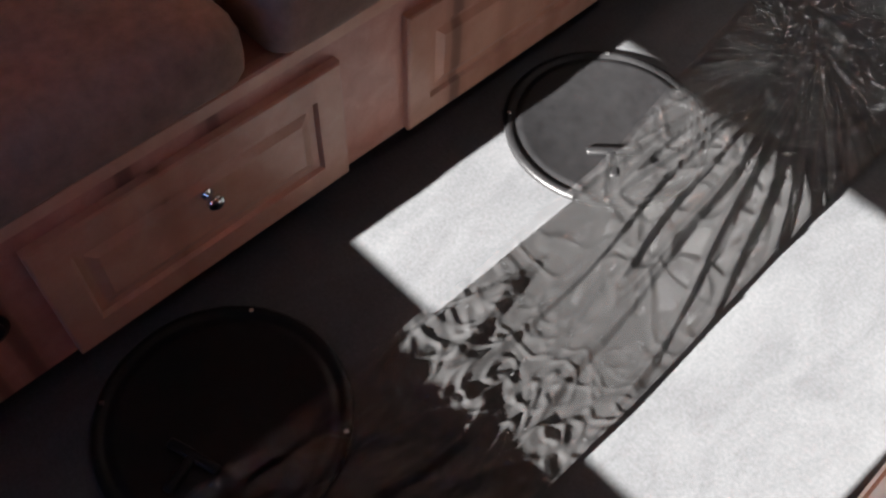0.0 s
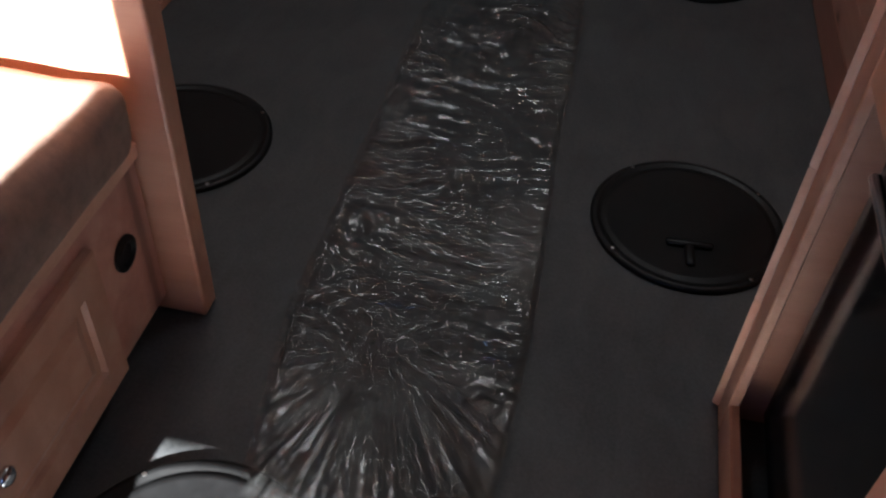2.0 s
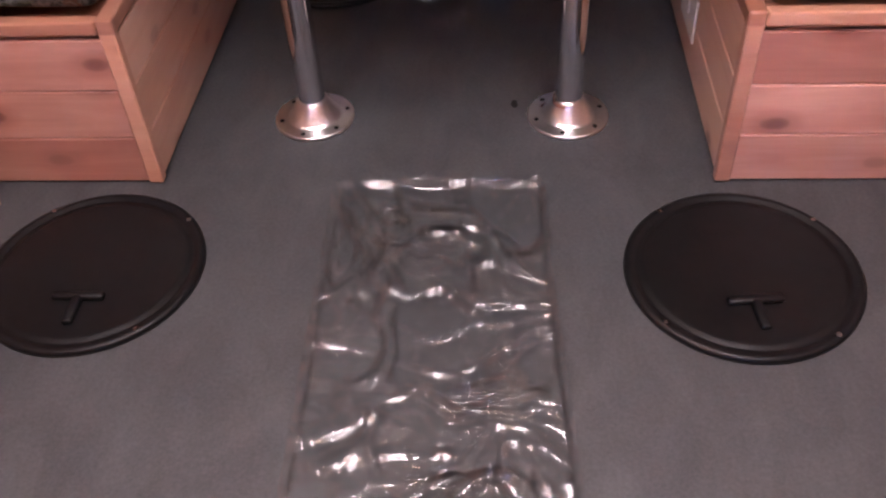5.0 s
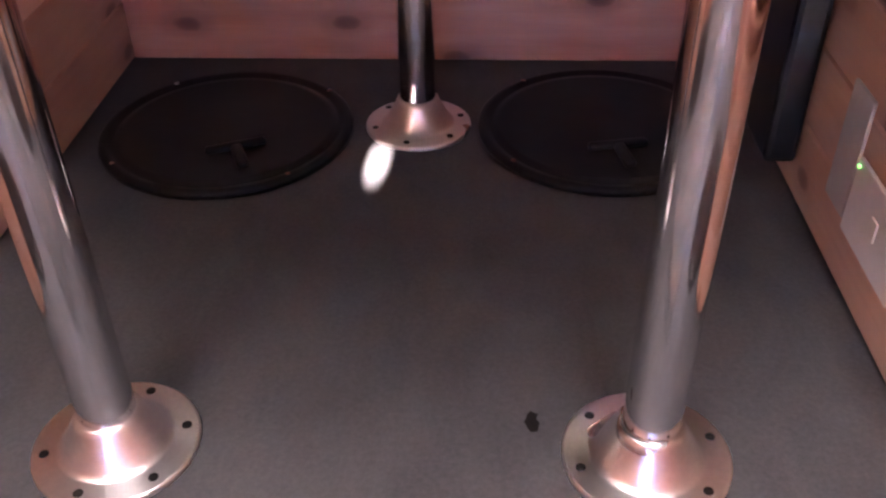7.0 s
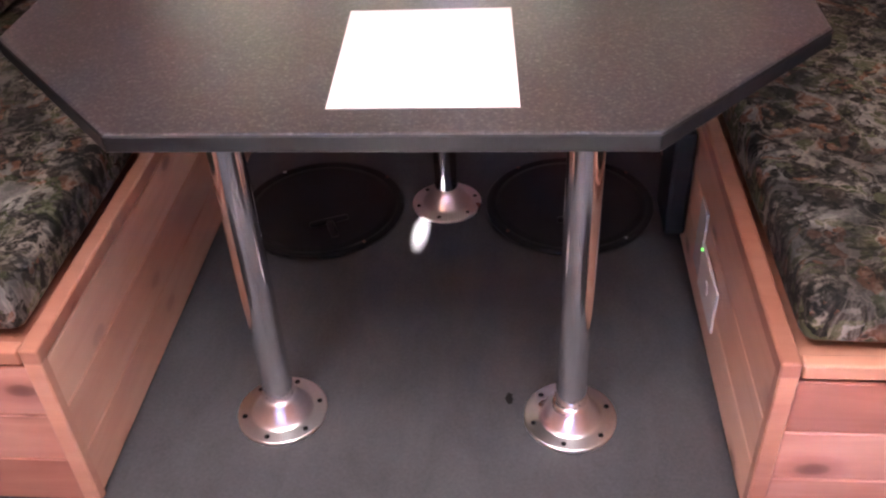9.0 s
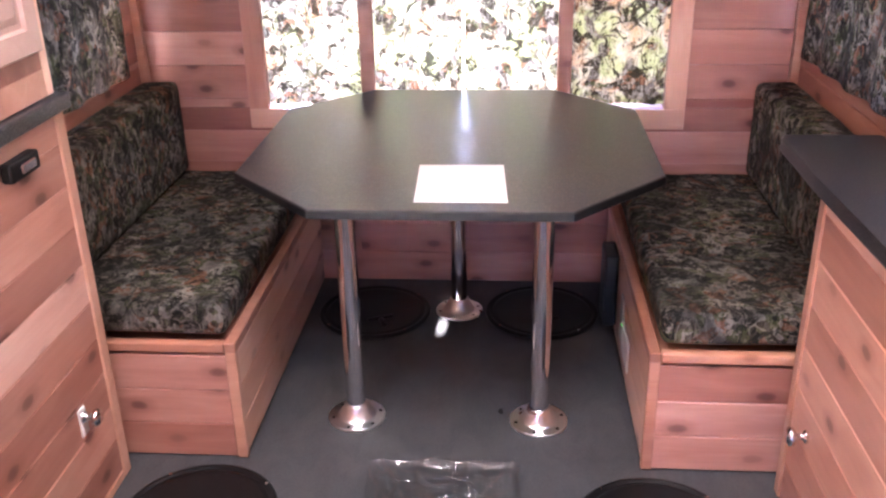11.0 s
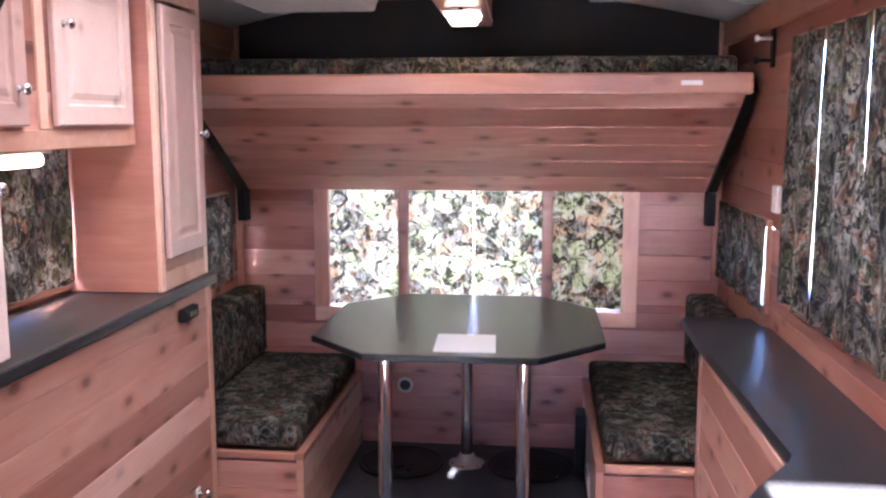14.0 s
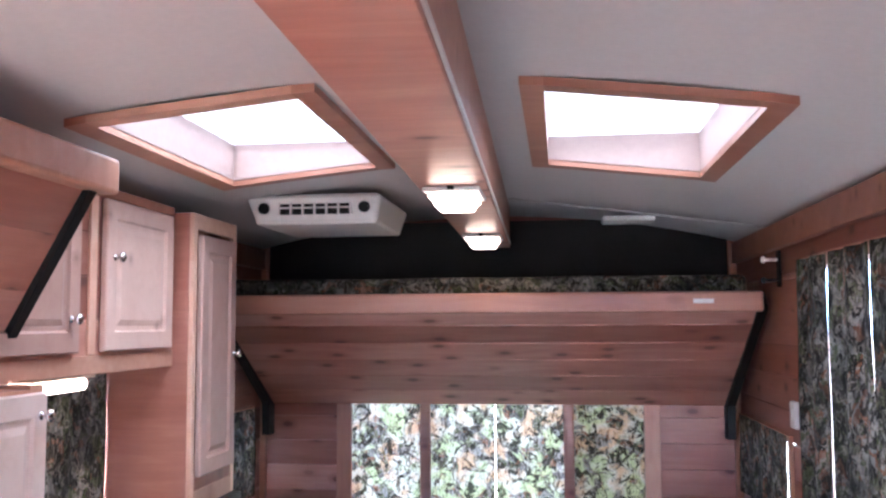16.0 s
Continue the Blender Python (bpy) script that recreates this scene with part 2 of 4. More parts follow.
M_CEIL = speckled("off_white_ceiling_panel", (0.62, 0.61, 0.60), 0.7, 0, 45, 0.05, 0.05)
M_PLASTIC = speckled("white_plastic", (0.78, 0.76, 0.73), 0.4, 0, 60, 0.04, 0.02)
M_GREY = speckled("grey_plastic", (0.45, 0.44, 0.42), 0.45, 0, 60, 0.06, 0.02)
M_DARKFAB = speckled("dark_cloth", (0.016, 0.014, 0.014), 0.95, 0, 90, 0.3, 0.2)
M_PAPER = speckled("white_paper", (0.72, 0.71, 0.70), 0.8, 0, 40, 0.02, 0.02)
M_STEEL = speckled("stainless_steel", (0.62, 0.62, 0.63), 0.25, 1.0, 80, 0.08, 0.03)
M_GLOSSBLACK = speckled("black_enamel", (0.01, 0.01, 0.011), 0.12, 0, 60, 0.3, 0.02)
M_SHAFT = speckled("white_shaft_lining", (0.44, 0.33, 0.30), 0.6, 0, 40, 0.06, 0.03)
M_GLASS, _t, _b = material("window_glass", (1, 1, 1), 0.02)
_b.inputs["Transmission Weight"].default_value = 1.0
M_DOME, _t, _b = material("milky_roof_dome", (0.85, 0.85, 0.85), 0.4)
_tr = _t.nodes.new("ShaderNodeBsdfTranslucent")
_tr.inputs["Color"].default_value = (0.3, 0.3, 0.3, 1)
_t.links.new(_tr.outputs[0], _t.nodes["Material Output"].inputs["Surface"])
M_LENS, _t, _b = material("lit_lamp_lens", (1, 0.95, 0.85), 0.4)
_b.inputs["Emission Color"].default_value = (1.0, 0.70, 0.46, 1)
_b.inputs["Emission Strength"].default_value = 0.22
M_LED, _t, _b = material("green_indicator", (0.1, 0.8, 0.1), 0.4)
_b.inputs["Emission Color"].default_value = (0.15, 1.0, 0.15, 1)
_b.inputs["Emission Strength"].default_value = 0.016


# ---- builders ----
def thing(name, label, category, at=(0, 0, 0), group="", kind=""):
    e = new(name)
    e.empty_display_size = 0.05
    e.location = at
    return tagged(e, label, category, group, kind)


def mesh_of(name, bm, mat, smooth=False):
    me = bpy.data.meshes.new(name)
    bmesh.ops.recalc_face_normals(bm, faces=bm.faces)
    if smooth:
        for f in bm.faces:
            f.smooth = True
    bm.to_mesh(me)
    bm.free()
    me.materials.append(mat)
    return me


def part(name, bm, mat, parent=None, label="", smooth=False):
    """One mesh object, in world places, under a thing or a part."""
    ob = new(name, mesh_of(name, bm, mat, smooth))
    if parent is not None:
        ob.parent = parent
        if parent.type == "EMPTY":
            ob.matrix_parent_inverse = Matrix.Translation(-parent.location)
    if label:
        ob["label"] = label
    return ob


def chain(ob):
    out = []
    while ob is not None:
        out.append(ob)
        ob = ob.parent
    return [o for o in out if o.type == "EMPTY"]


def box(x0, x1, y0, y1, z0, z1, r=0.0, seg=2, bm=None):
    """A box, its edges rounded by r."""
    own = bmesh.new()
    vs = [own.verts.new((x, y, z)) for x in (x0, x1) for y in (y0, y1) for z in (z0, z1)]
    for q in ((0, 1, 3, 2), (4, 6, 7, 5), (0, 4, 5, 1), (2, 3, 7, 6), (0, 2, 6, 4), (1, 5, 7, 3)):
        own.faces.new([vs[i] for i in q])
    if r:
        bmesh.ops.bevel(own, geom=own.edges[:] + own.verts[:], offset=r, segments=seg, affect="EDGES", profile=0.5)
    if bm is None:
        return own
    tmp = bpy.data.meshes.new("t")
    own.to_mesh(tmp)
    own.free()
    bm.from_mesh(tmp)
    bpy.data.meshes.remove(tmp)
    return bm


def lathe(profile, at=(0, 0, 0), axis="z", seg=48, bm=None):
    """A turned body from (radius, height) pairs."""
    bm = bm or bmesh.new()
    rings = []
    for r, h in profile:
        ring = []
        for i in range(seg):
            a = 2 * math.pi * i / seg
            p = (r * math.cos(a), r * math.sin(a), h)
            if axis == "x":
                p = (p[2], p[0], p[1])
            elif axis == "y":
                p = (p[0], p[2], p[1])
            ring.append(bm.verts.new(Vector(p) + Vector(at)))
        rings.append(ring)
    for a, b in zip(rings, rings[1:]):
        for i in range(seg):
            bm.faces.new((a[i], a[(i + 1) % seg], b[(i + 1) % seg], b[i]))
    for ring in (rings[0], rings[-1]):
        bm.faces.new(ring)
    return bm


def prism(outline, z0, z1, r=0.0, seg=2):
    """An upright prism over an outline of (x, y) pairs."""
    bm = bmesh.new()
    lo = [bm.verts.new((x, y, z0)) for x, y in outline]
    hi = [bm.verts.new((x, y, z1)) for x, y in outline]
    bm.faces.new(lo), bm.faces.new(hi)
    n = len(outline)
    for i in range(n):
        bm.faces.new((lo[i], lo[(i + 1) % n], hi[(i + 1) % n], hi[i]))
    if r:
        bmesh.ops.bevel(bm, geom=bm.edges[:] + bm.verts[:], offset=r, segments=seg, affect="EDGES", profile=0.5)
    return bm


_boards = {}


def board_mesh(length, h, t, mat):
    key = (round(length, 3), round(h, 3), round(t, 3), mat.name)
    if key not in _boards:
        bm = bmesh.new()
        c = min(0.003, h * 0.2)
        prof = [(0, 0), (0, t - c), (c, t), (h - c, t), (h, t - c), (h, 0)]
        a = [bm.verts.new((0.0008, v, n)) for v, n in prof]
        b = [bm.verts.new((length - 0.0008, v, n)) for v, n in prof]
        bm.faces.new(a), bm.faces.new(b)
        for i in range(6):
            bm.faces.new((a[i], a[(i + 1) % 6], b[(i + 1) % 6], b[i]))
        _boards[key] = mesh_of("board", bm, mat)
    return _boards[key]


def clad(parent, o, u, v, length, height, mat, bh=0.14, t=0.014, holes=()):
    """Tongue-and-groove boards over a wall: corner o, boards run along u and stack along v; holes are (u0, u1, v0, v1)."""
    u, v, o = Vector(u).normalized(), Vector(v).normalized(), Vector(o)
    n = u.cross(v)
    rot = Matrix((u, v, n)).transposed().to_4x4()
    cuts = sorted({0.0, height, *[round(i * bh, 4) for i in range(1, int(height / bh) + 1)], *[h for q in holes for h in q[2:] if 0 < h < height]})
    off = sum((p.location for p in chain(parent)), Vector())
    for v0, v1 in zip(cuts, cuts[1:]):
        if v1 - v0 < 0.012:
            continue
        spans = [(0.0, length)]
        for q in holes:
            if q[2] < (v0 + v1) / 2 < q[3]:
                spans = [s for a, b in spans for s in ((a, min(b, q[0])), (max(a, q[1]), b)) if s[1] - s[0] > 0.015]
        for a, b in spans:
            ob = new("board", board_mesh(b - a, v1 - v0 - 0.0012, t, mat))
            ob.parent = parent
            ob.matrix_basis = Matrix.Translation(o + u * a + v * v0 - off) @ rot


def panel_door(parent, o, u, v, w, h, mat, knob=None, name="door", t=0.02, label=""):
    """A raised-panel door or drawer front lying on a face: corner o, width along u, height along v."""
    u, v, o = Vector(u).normalized(), Vector(v).normalized(), Vector(o)
    n = u.cross(v)
    rim = min(0.06, h * 0.26, w * 0.26)
    bm = bmesh.new()

    def ring(inset, lift):
        return [bm.verts.new(o + u * a + v * b + n * lift) for a, b in ((inset, inset), (w - inset, inset), (w - inset, h - inset), (inset, h - inset))]

    rings = [ring(0, 0), ring(0, t - 0.004), ring(0.004, t), ring(rim, t), ring(rim + 0.006, t - 0.009), ring(rim + 0.02, t - 0.009), ring(rim + 0.04, t - 0.002)]
    for a, b in zip(rings, rings[1:]):
        for i in range(4):
            bm.faces.new((a[i], a[(i + 1) % 4], b[(i + 1) % 4], b[i]))
    bm.faces.new(rings[-1]), bm.faces.new(rings[0])
    d = part(name, bm, mat, parent, label)
    if knob:
        ka, kb = knob
        knob_on(d, o + u * ka + v * kb + n * t, n)
    return d


def knob_on(parent, p, n, size=1.0):
    """A small turned metal knob on a face with the normal n."""
    bm = lathe([(0.012, 0), (0.012, 0.003), (0.006, 0.006), (0.006, 0.016), (0.016, 0.022), (0.017, 0.029), (0.011, 0.034), (0.002, 0.035)], seg=20)
    bmesh.ops.transform(bm, matrix=Matrix.Translation(p) @ Vector(n).to_track_quat("Z", "Y").to_matrix().to_4x4() @ Matrix.Scale(size, 4), verts=bm.verts)
    return part("knob", bm, M_CHROME, parent, "round polished metal knob", True)


def setting(name, bm, mat, label, category):
    ob = part(name, bm, mat)
    return tagged(ob, label, category, kind="structure")


def pillow(x0, x1, y0, y1, z0, z1, r, sag=0.006, cuts=10, seed=1.0):
    """A stuffed cushion: a rounded block with a slightly uneven skin."""
    bm = box(x0, x1, y0, y1, z0, z1, r, 4)
    bmesh.ops.subdivide_edges(bm, edges=[e for e in bm.edges if e.calc_length() > 0.15], cuts=cuts, use_grid_fill=True)
    for p in bm.verts:
        d = noise.noise(Vector((p.co.x * 7 + seed, p.co.y * 7, p.co.z * 7)))
        p.co += Vector((0.4 * d, 0.4 * d, d)) * sag
    return bm


# ---- large structure ----
XL, XR, YF, YB, CEDGE, CMID = -1.36, 1.36, 4.20, -2.30, 2.36, 2.53
setting("floor", box(XL, XR, YB, YF + 0.3, -0.06, 0.0), M_FLOOR, "dark grey speckled rubber floor with worn patches", "floor")


def ceiling_height(x):
    return CEDGE + (CMID - CEDGE) * (1 - (x / 1.36) ** 2)


SKY = ((-0.84, -0.29, 1.28, 2.31), (0.345, 0.885, 1.28, 2.34))


def build_ceiling():
    """One bowed sheet, 4 cm thick, with the two roof openings left out."""
    bm = bmesh.new()
    xs = sorted({XL, XR, *[i * 0.17 - 1.36 for i in range(17)], *[v for s in SKY for v in s[:2]]})
    ys = sorted({YB, YF + 0.3, *[v for s in SKY for v in s[2:]]})
    for z_up in (0.0, 0.04):
        for x0, x1 in zip(xs, xs[1:]):
            for y0, y1 in zip(ys, ys[1:]):
                cx, cy = (x0 + x1) / 2, (y0 + y1) / 2
                if any(s[0] < cx < s[1] and s[2] < cy < s[3] for s in SKY):
                    continue
                bm.faces.new([bm.verts.new((x, y, ceiling_height(x) + z_up)) for x, y in ((x0, y0), (x1, y0), (x1, y1), (x0, y1))])
    bmesh.ops.remove_doubles(bm, verts=bm.verts, dist=1e-4)
    return bm


setting("ceiling", build_ceiling(), M_CEIL, "bowed off-white ceiling panels with two roof openings", "ceiling")
seam = box(0.14, 1.33, 3.42, 3.45, 0, 0.006)
for p in seam.verts:
    p.co.z = ceiling_height(p.co.x) - (0.006 if p.co.z < 0.003 else -0.001)
setting("trim_seam", seam, M_GREY, "thin grey ceiling seam strip", "trim")


def walled(name, o, u, v, length, height, holes, label, thick=0.06, bh=0.14, mat=None):
    """A wall: a backing with its openings cut through, clad in boards."""
    u, v, o = Vector(u), Vector(v), Vector(o)
    n = u.cross(v)
    w = thing(name, label, "wall", kind="structure")
    us = sorted({0.0, length, *[h for q in holes for h in q[:2]]})
    vs = sorted({0.0, height, *[h for q in holes for h in q[2:]]})
    bm = bmesh.new()
    for a0, a1 in zip(us, us[1:]):
        for b0, b1 in zip(vs, vs[1:]):
            if any(q[0] < (a0 + a1) / 2 < q[1] and q[2] < (b0 + b1) / 2 < q[3] for q in holes):
                continue
            for d in (-0.001, -thick):
                bm.faces.new([bm.verts.new(o + u * a + v * b + n * d) for a, b in ((a0, b0), (a1, b0), (a1, b1), (a0, b1))])
    for q in holes:
        c = ((q[0], q[2]), (q[1], q[2]), (q[1], q[3]), (q[0], q[3]))
        for (a, b), (a2, b2) in zip(c, c[1:] + c[:1]):
            bm.faces.new([bm.verts.new(o + u * e + v * f + n * d) for e, f, d in ((a, b, -0.001), (a2, b2, -0.001), (a2, b2, -thick), (a, b, -thick))])
    part("backing", bm, M_TRIM, w)
    clad(w, o, u, v, length, height, mat or M_CEDAR, bh, holes=holes)
    return w


# openings as (along, along, up, up) on each wall
WIN_R = ((3.08 - YB, 4.02 - YB, 1.07, 1.41), (0.7 - YB, 2.72 - YB, 1.22, 2.12))
WIN_L = ((0.24, 0.86, 1.00, 1.44), (1.95, 2.75, 1.27, 1.78))
walled("wall_north", (XL, YF, 0), (1, 0, 0), (0, 0, 1), XR - XL, 2.55, ((0.55, 2.19, 0.80, 1.85),), "front wall of horizontal reddish knotty cedar boards around a wide window")
walled("wall_east", (XR, YF, 0), (0, -1, 0), (0, 0, 1), YF - YB, 2.40, tuple((YF - YB - b, YF - YB - a, c, d) for a, b, c, d in WIN_R), "side wall of knotty cedar boards with two curtained windows")
walled("wall_west", (XL, YB, 0), (0, 1, 0), (0, 0, 1), YF - YB, 2.40, tuple((YF - YB - b, YF - YB - a, c, d) for a, b, c, d in WIN_L), "side wall of knotty cedar boards with two small curtained windows")
# unseen rear wall: its openings are invented to throw the sun patches
walled("wall_south", (XR, YB, 0), (-1, 0, 0), (0, 0, 1), XR - XL, 2.55, ((XR - 0.58, XR + 0.46, 0.67, 1.03), (XR + 0.56, XR + 1.26, 1.36, 1.95), (0.22, XR - 0.75, 2.05, 2.40), (XR + 0.336, XR + 0.354, 2.31, 2.368)), "unseen rear wall of knotty cedar boards with openings added to shape the sun patches")

# corner posts and top trims
for x0, x1, lab in ((XR - 0.05, XR - 0.016, "east"), (XL + 0.016, XL + 0.05, "west")):
    setting("trim_corner_" + lab, box(x0, x1, YF - 0.05, YF - 0.016, 0, 2.36, 0.004), M_TRIM, "upright wooden corner trim", "trim")
setting("trim_top_east", box(XR - 0.045, XR - 0.016, YB + 0.02, YF - 0.06, 2.24, 2.352, 0.006), M_TRIM, "reddish wooden trim board along the top of the side wall", "trim")
setting("trim_top_west", box(XL + 0.016, XL + 0.045, YB + 0.02, YF - 0.06, 2.24, 2.352, 0.006), M_TRIM, "reddish wooden trim board along the top of the side wall", "trim")


def rail_frame(parent, o, u, v, w, h, rim, t, mat, name="frame_piece"):
    """Four flat casing pieces around an opening: corner o, width along u, height along v, each rim wide, outside the opening."""
    u, v, o = Vector(u), Vector(v), Vector(o)
    n = u.cross(v)
    for a0, a1, b0, b1 in ((-rim, 0, 0, h), (w, w + rim, 0, h), (-rim, w + rim, -rim, 0), (-rim, w + rim, h, h + rim)):
        bm = box(0, max(a1 - a0, b1 - b0), 0, min(a1 - a0, b1 - b0), 0, t, 0.003, 1)
        ob = new(name, mesh_of(name, bm, mat))
        flat = (a1 - a0) >= (b1 - b0)
        rot = Matrix((u, v, n) if flat else (v, -u, n)).transposed().to_4x4()
        p = o + u * a0 + v * b0 if flat else o + u * a1 + v * b0
        ob.parent = parent
        ob.matrix_basis = Matrix.Translation(p - sum((q.location for q in chain(parent)), Vector())) @ rot


# ---- windows ----
def window(name, o, u, v, w, h, label, mullions=(), rim=0.06, depth=0.05):
    """Casing round an opening, glass panes set back in it, upright mullions."""
    u, v, o = Vector(u), Vector(v), Vector(o)
    n = u.cross(v)
    e = thing(name, label, "window", kind="structure")
    rail_frame(e, o + n * 0.016, u, v, w, h, rim, 0.018, M_TRIM)
    edges = [0.0, *mullions, w]
    for a, b in zip(edges, edges[1:]):
        bm = bmesh.new()
        for d in (-depth, -depth + 0.004):
            bm.faces.new([bm.verts.new(o + u * x + v * y + n * d) for x, y in ((a, 0), (b, 0), (b, h), (a, h))])
        g = part("pane", bm, M_GLASS, e)
        g.visible_shadow = False
    for m in mullions:
        bm = box(-0.028, 0.028, 0.0, h, -0.05, 0.03, 0.004, 1)
        bmesh.ops.transform(bm, matrix=Matrix.Translation(o + u * m) @ Matrix((u, v, n)).transposed().to_4x4(), verts=bm.verts)
        part("mullion", bm, M_TRIM, e)
    return e


def curtain(o, u, v, w, h, label, folds=3.0, depth=0.012, seed=0.0, mat=None):
    """A hanging cloth: a pleated sheet with two faces."""
    u, v, o = Vector(u), Vector(v), Vector(o)
    n = u.cross(v)
    nx, nz = max(12, int(w * 60)), 8
    bm = bmesh.new()
    grid = []
    for i in range(nx + 1):
        a = i / nx
        row = []
        for j in range(nz + 1):
            b = j / nz
            d = depth * math.sin(2 * math.pi * folds * a + seed + 0.5 * math.sin(3 * b + seed)) * (0.5 + 0.5 * (1 - b)) + 0.006 * noise.noise(Vector((a * 6 + seed, b * 3, 0)))
            lo = 0.008 * noise.noise(Vector((a * 5, seed, 1)))
            row.append(bm.verts.new(o + u * (a * w) + v * (b * h + lo * (1 - b)) + n * d))
        grid.append(row)
    for i in range(nx):
        for j in range(nz):
            bm.faces.new((grid[i][j], grid[i + 1][j], grid[i + 1][j + 1], grid[i][j + 1]))
    ob = part("curtain", bm, mat or M_LINED, None, "", True)
    return tagged(ob, label, "curtain", group="camouflage curtains")


window("window_1", (-0.81, YF, 0.80), (1, 0, 0), (0, 0, 1), 1.64, 1.05, "wide front window in three lights with wooden casing and two mullions", (0.425, 1.23), 0.085)
for x0, x1, s in ((-0.815, -0.41, 0.3), (-0.362, 0.008, 1.1), (0.014, 0.395, 2.0), (0.446, 0.835, 3.2)):
    curtain((x0, YF + 0.0, 0.815), (1, 0, 0), (0, 0, 1), x1 - x0, 1.02, "thin backlit camouflage curtain in the front window", 2.0, 0.007, s, M_CURTAIN)
y0, y1, z0, z1 = 3.08, 4.02, 1.07, 1.41
window("window_2", (XR, y1, z0), (0, -1, 0), (0, 0, 1), y1 - y0, z1 - z0, "small side window with dark frame beside the bench", (), 0.03)
curtain((XR - 0.045, y1 + 0.02, z0 - 0.03), (0, -1, 0), (0, 0, 1), 1.0, 0.40, "camouflage curtain over the small side window by the bench", 4, 0.008, 0.7)
y0, y1, z0, z1 = 0.7, 2.72, 1.22, 2.12
window("window_3", (XR, y1, z0), (0, -1, 0), (0, 0, 1), y1 - y0, z1 - z0, "large side window above the counter", (), 0.05)
for a, b, s in ((2.76, 2.335, 0.2), (2.325, 1.90, 1.4), (1.885, 1.30, 2.2), (1.28, 0.66, 3.1)):
    curtain((XR - 0.05, a, z0 - 0.06), (0, -1, 0), (0, 0, 1), a - b, 1.0, "camouflage curtain panel over the large side window above the counter", 2.2, 0.016, s)
y0, y1, z0, z1 = YF - 0.86, YF - 0.24, 1.00, 1.44
window("window_4", (XL, y0, z0), (0, 1, 0), (0, 0, 1), y1 - y0, z1 - z0, "small side window with a dark fabric frame beside the bench", (), 0.03)
curtain((XL + 0.045, y0 - 0.02, z0 - 0.02), (0, 1, 0), (0, 0, 1), y1 - y0 + 0.04, 0.48, "camouflage curtain over the small side window by the bench", 3, 0.008, 1.9)
y0, y1, z0, z1 = YF - 2.75, YF - 1.95, 1.27, 1.78
window("window_5", (XL, y0, z0), (0, 1, 0), (0, 0, 1), y1 - y0, z1 - z0, "window above the tall counter under the wall cabinet", (), 0.03)
curtain((XL + 0.045, y0 - 0.03, z0 - 0.0), (0, 1, 0), (0, 0, 1), y1 - y0 + 0.055, 0.50, "camouflage curtain over the window behind the tall counter", 3, 0.008, 2.6)


# ---- roof openings ----
def roof_light(s, label):
    x0, x1, y0, y1 = s
    e = thing("skylight", label, "skylight", ((x0 + x1) / 2, (y0 + y1) / 2, 2.5), "skylights")
    zt = 2.605
    for a0, a1, b0, b1, nm in ((x0 - 0.012, x0, y0 - 0.012, y1 + 0.012, "shaft_side"), (x1, x1 + 0.012, y0 - 0.012, y1 + 0.012, "shaft_side"), (x0, x1, y0 - 0.012, y0, "shaft_side"), (x0, x1, y1, y1 + 0.012, "shaft_side")):
        bm = box(a0, a1, b0, b1, 0, 1)
        for p in bm.verts:
            p.co.z = zt - 0.006 if p.co.z > 0.5 else ceiling_height(p.co.x) - 0.006
        part(nm, bm, M_SHAFT, e, "white shaft side")
    w = 0.06
    for a0, a1, b0, b1 in ((x0 - w, x0, y0 - w, y1 + w), (x1, x1 + w, y0 - w, y1 + w), (x0, x1, y0 - w, y0), (x0, x1, y1, y1 + w)):
        bm = box(a0, a1, b0, b1, 0, 1, 0.0)
        for p in bm.verts:
            p.co.z = ceiling_height(p.co.x) - (0.002 if p.co.z > 0.5 else 0.024)
        part("frame_piece", bm, M_TRIM, e, "reddish wooden frame piece")
    g = part("pane", box(x0 - 0.02, x1 + 0.02, y0 - 0.02, y1 + 0.02, zt - 0.004, zt + 0.03), M_DOME, e, "milky roof pane")
    return e


roof_light(SKY[0], "square roof skylight with a white shaft and wooden frame")
roof_light(SKY[1], "square roof skylight with a white shaft and wooden frame")

beam = thing("ceiling_beam", "boxed-in knotty wooden ceiling beam along the ceiling's middle", "beam", (0, 1, 2.45))
BZ = 2.315


def beam_x(y):
    """The beam runs a little askew."""
    return 0.105 - 0.021 * y


def askew(bm):
    for p in bm.verts:
        p.co.x += beam_x(p.co.y)
    return bm


part("bottom_board", askew(box(-0.102, 0.102, YB + 0.02, 3.78, BZ, BZ + 0.02, 0.003, 1)), M_CEDAR, beam)
for e0, e1 in ((-0.10, -0.084), (0.084, 0.10)):
    part("side_board", askew(box(e0, e1, YB + 0.02, 3.78, BZ + 0.02, 2.535)), M_TRIM, beam)
part("end_board", askew(box(-0.084, 0.084, 3.762, 3.778, BZ + 0.02, 2.535)), M_TRIM, beam)
setting("light_strip", askew(box(0.101, 0.107, YB + 0.02, 3.7, BZ + 0.01, BZ + 0.022)), M_PLASTIC, "thin white strip along the beam's lower edge", "trim")


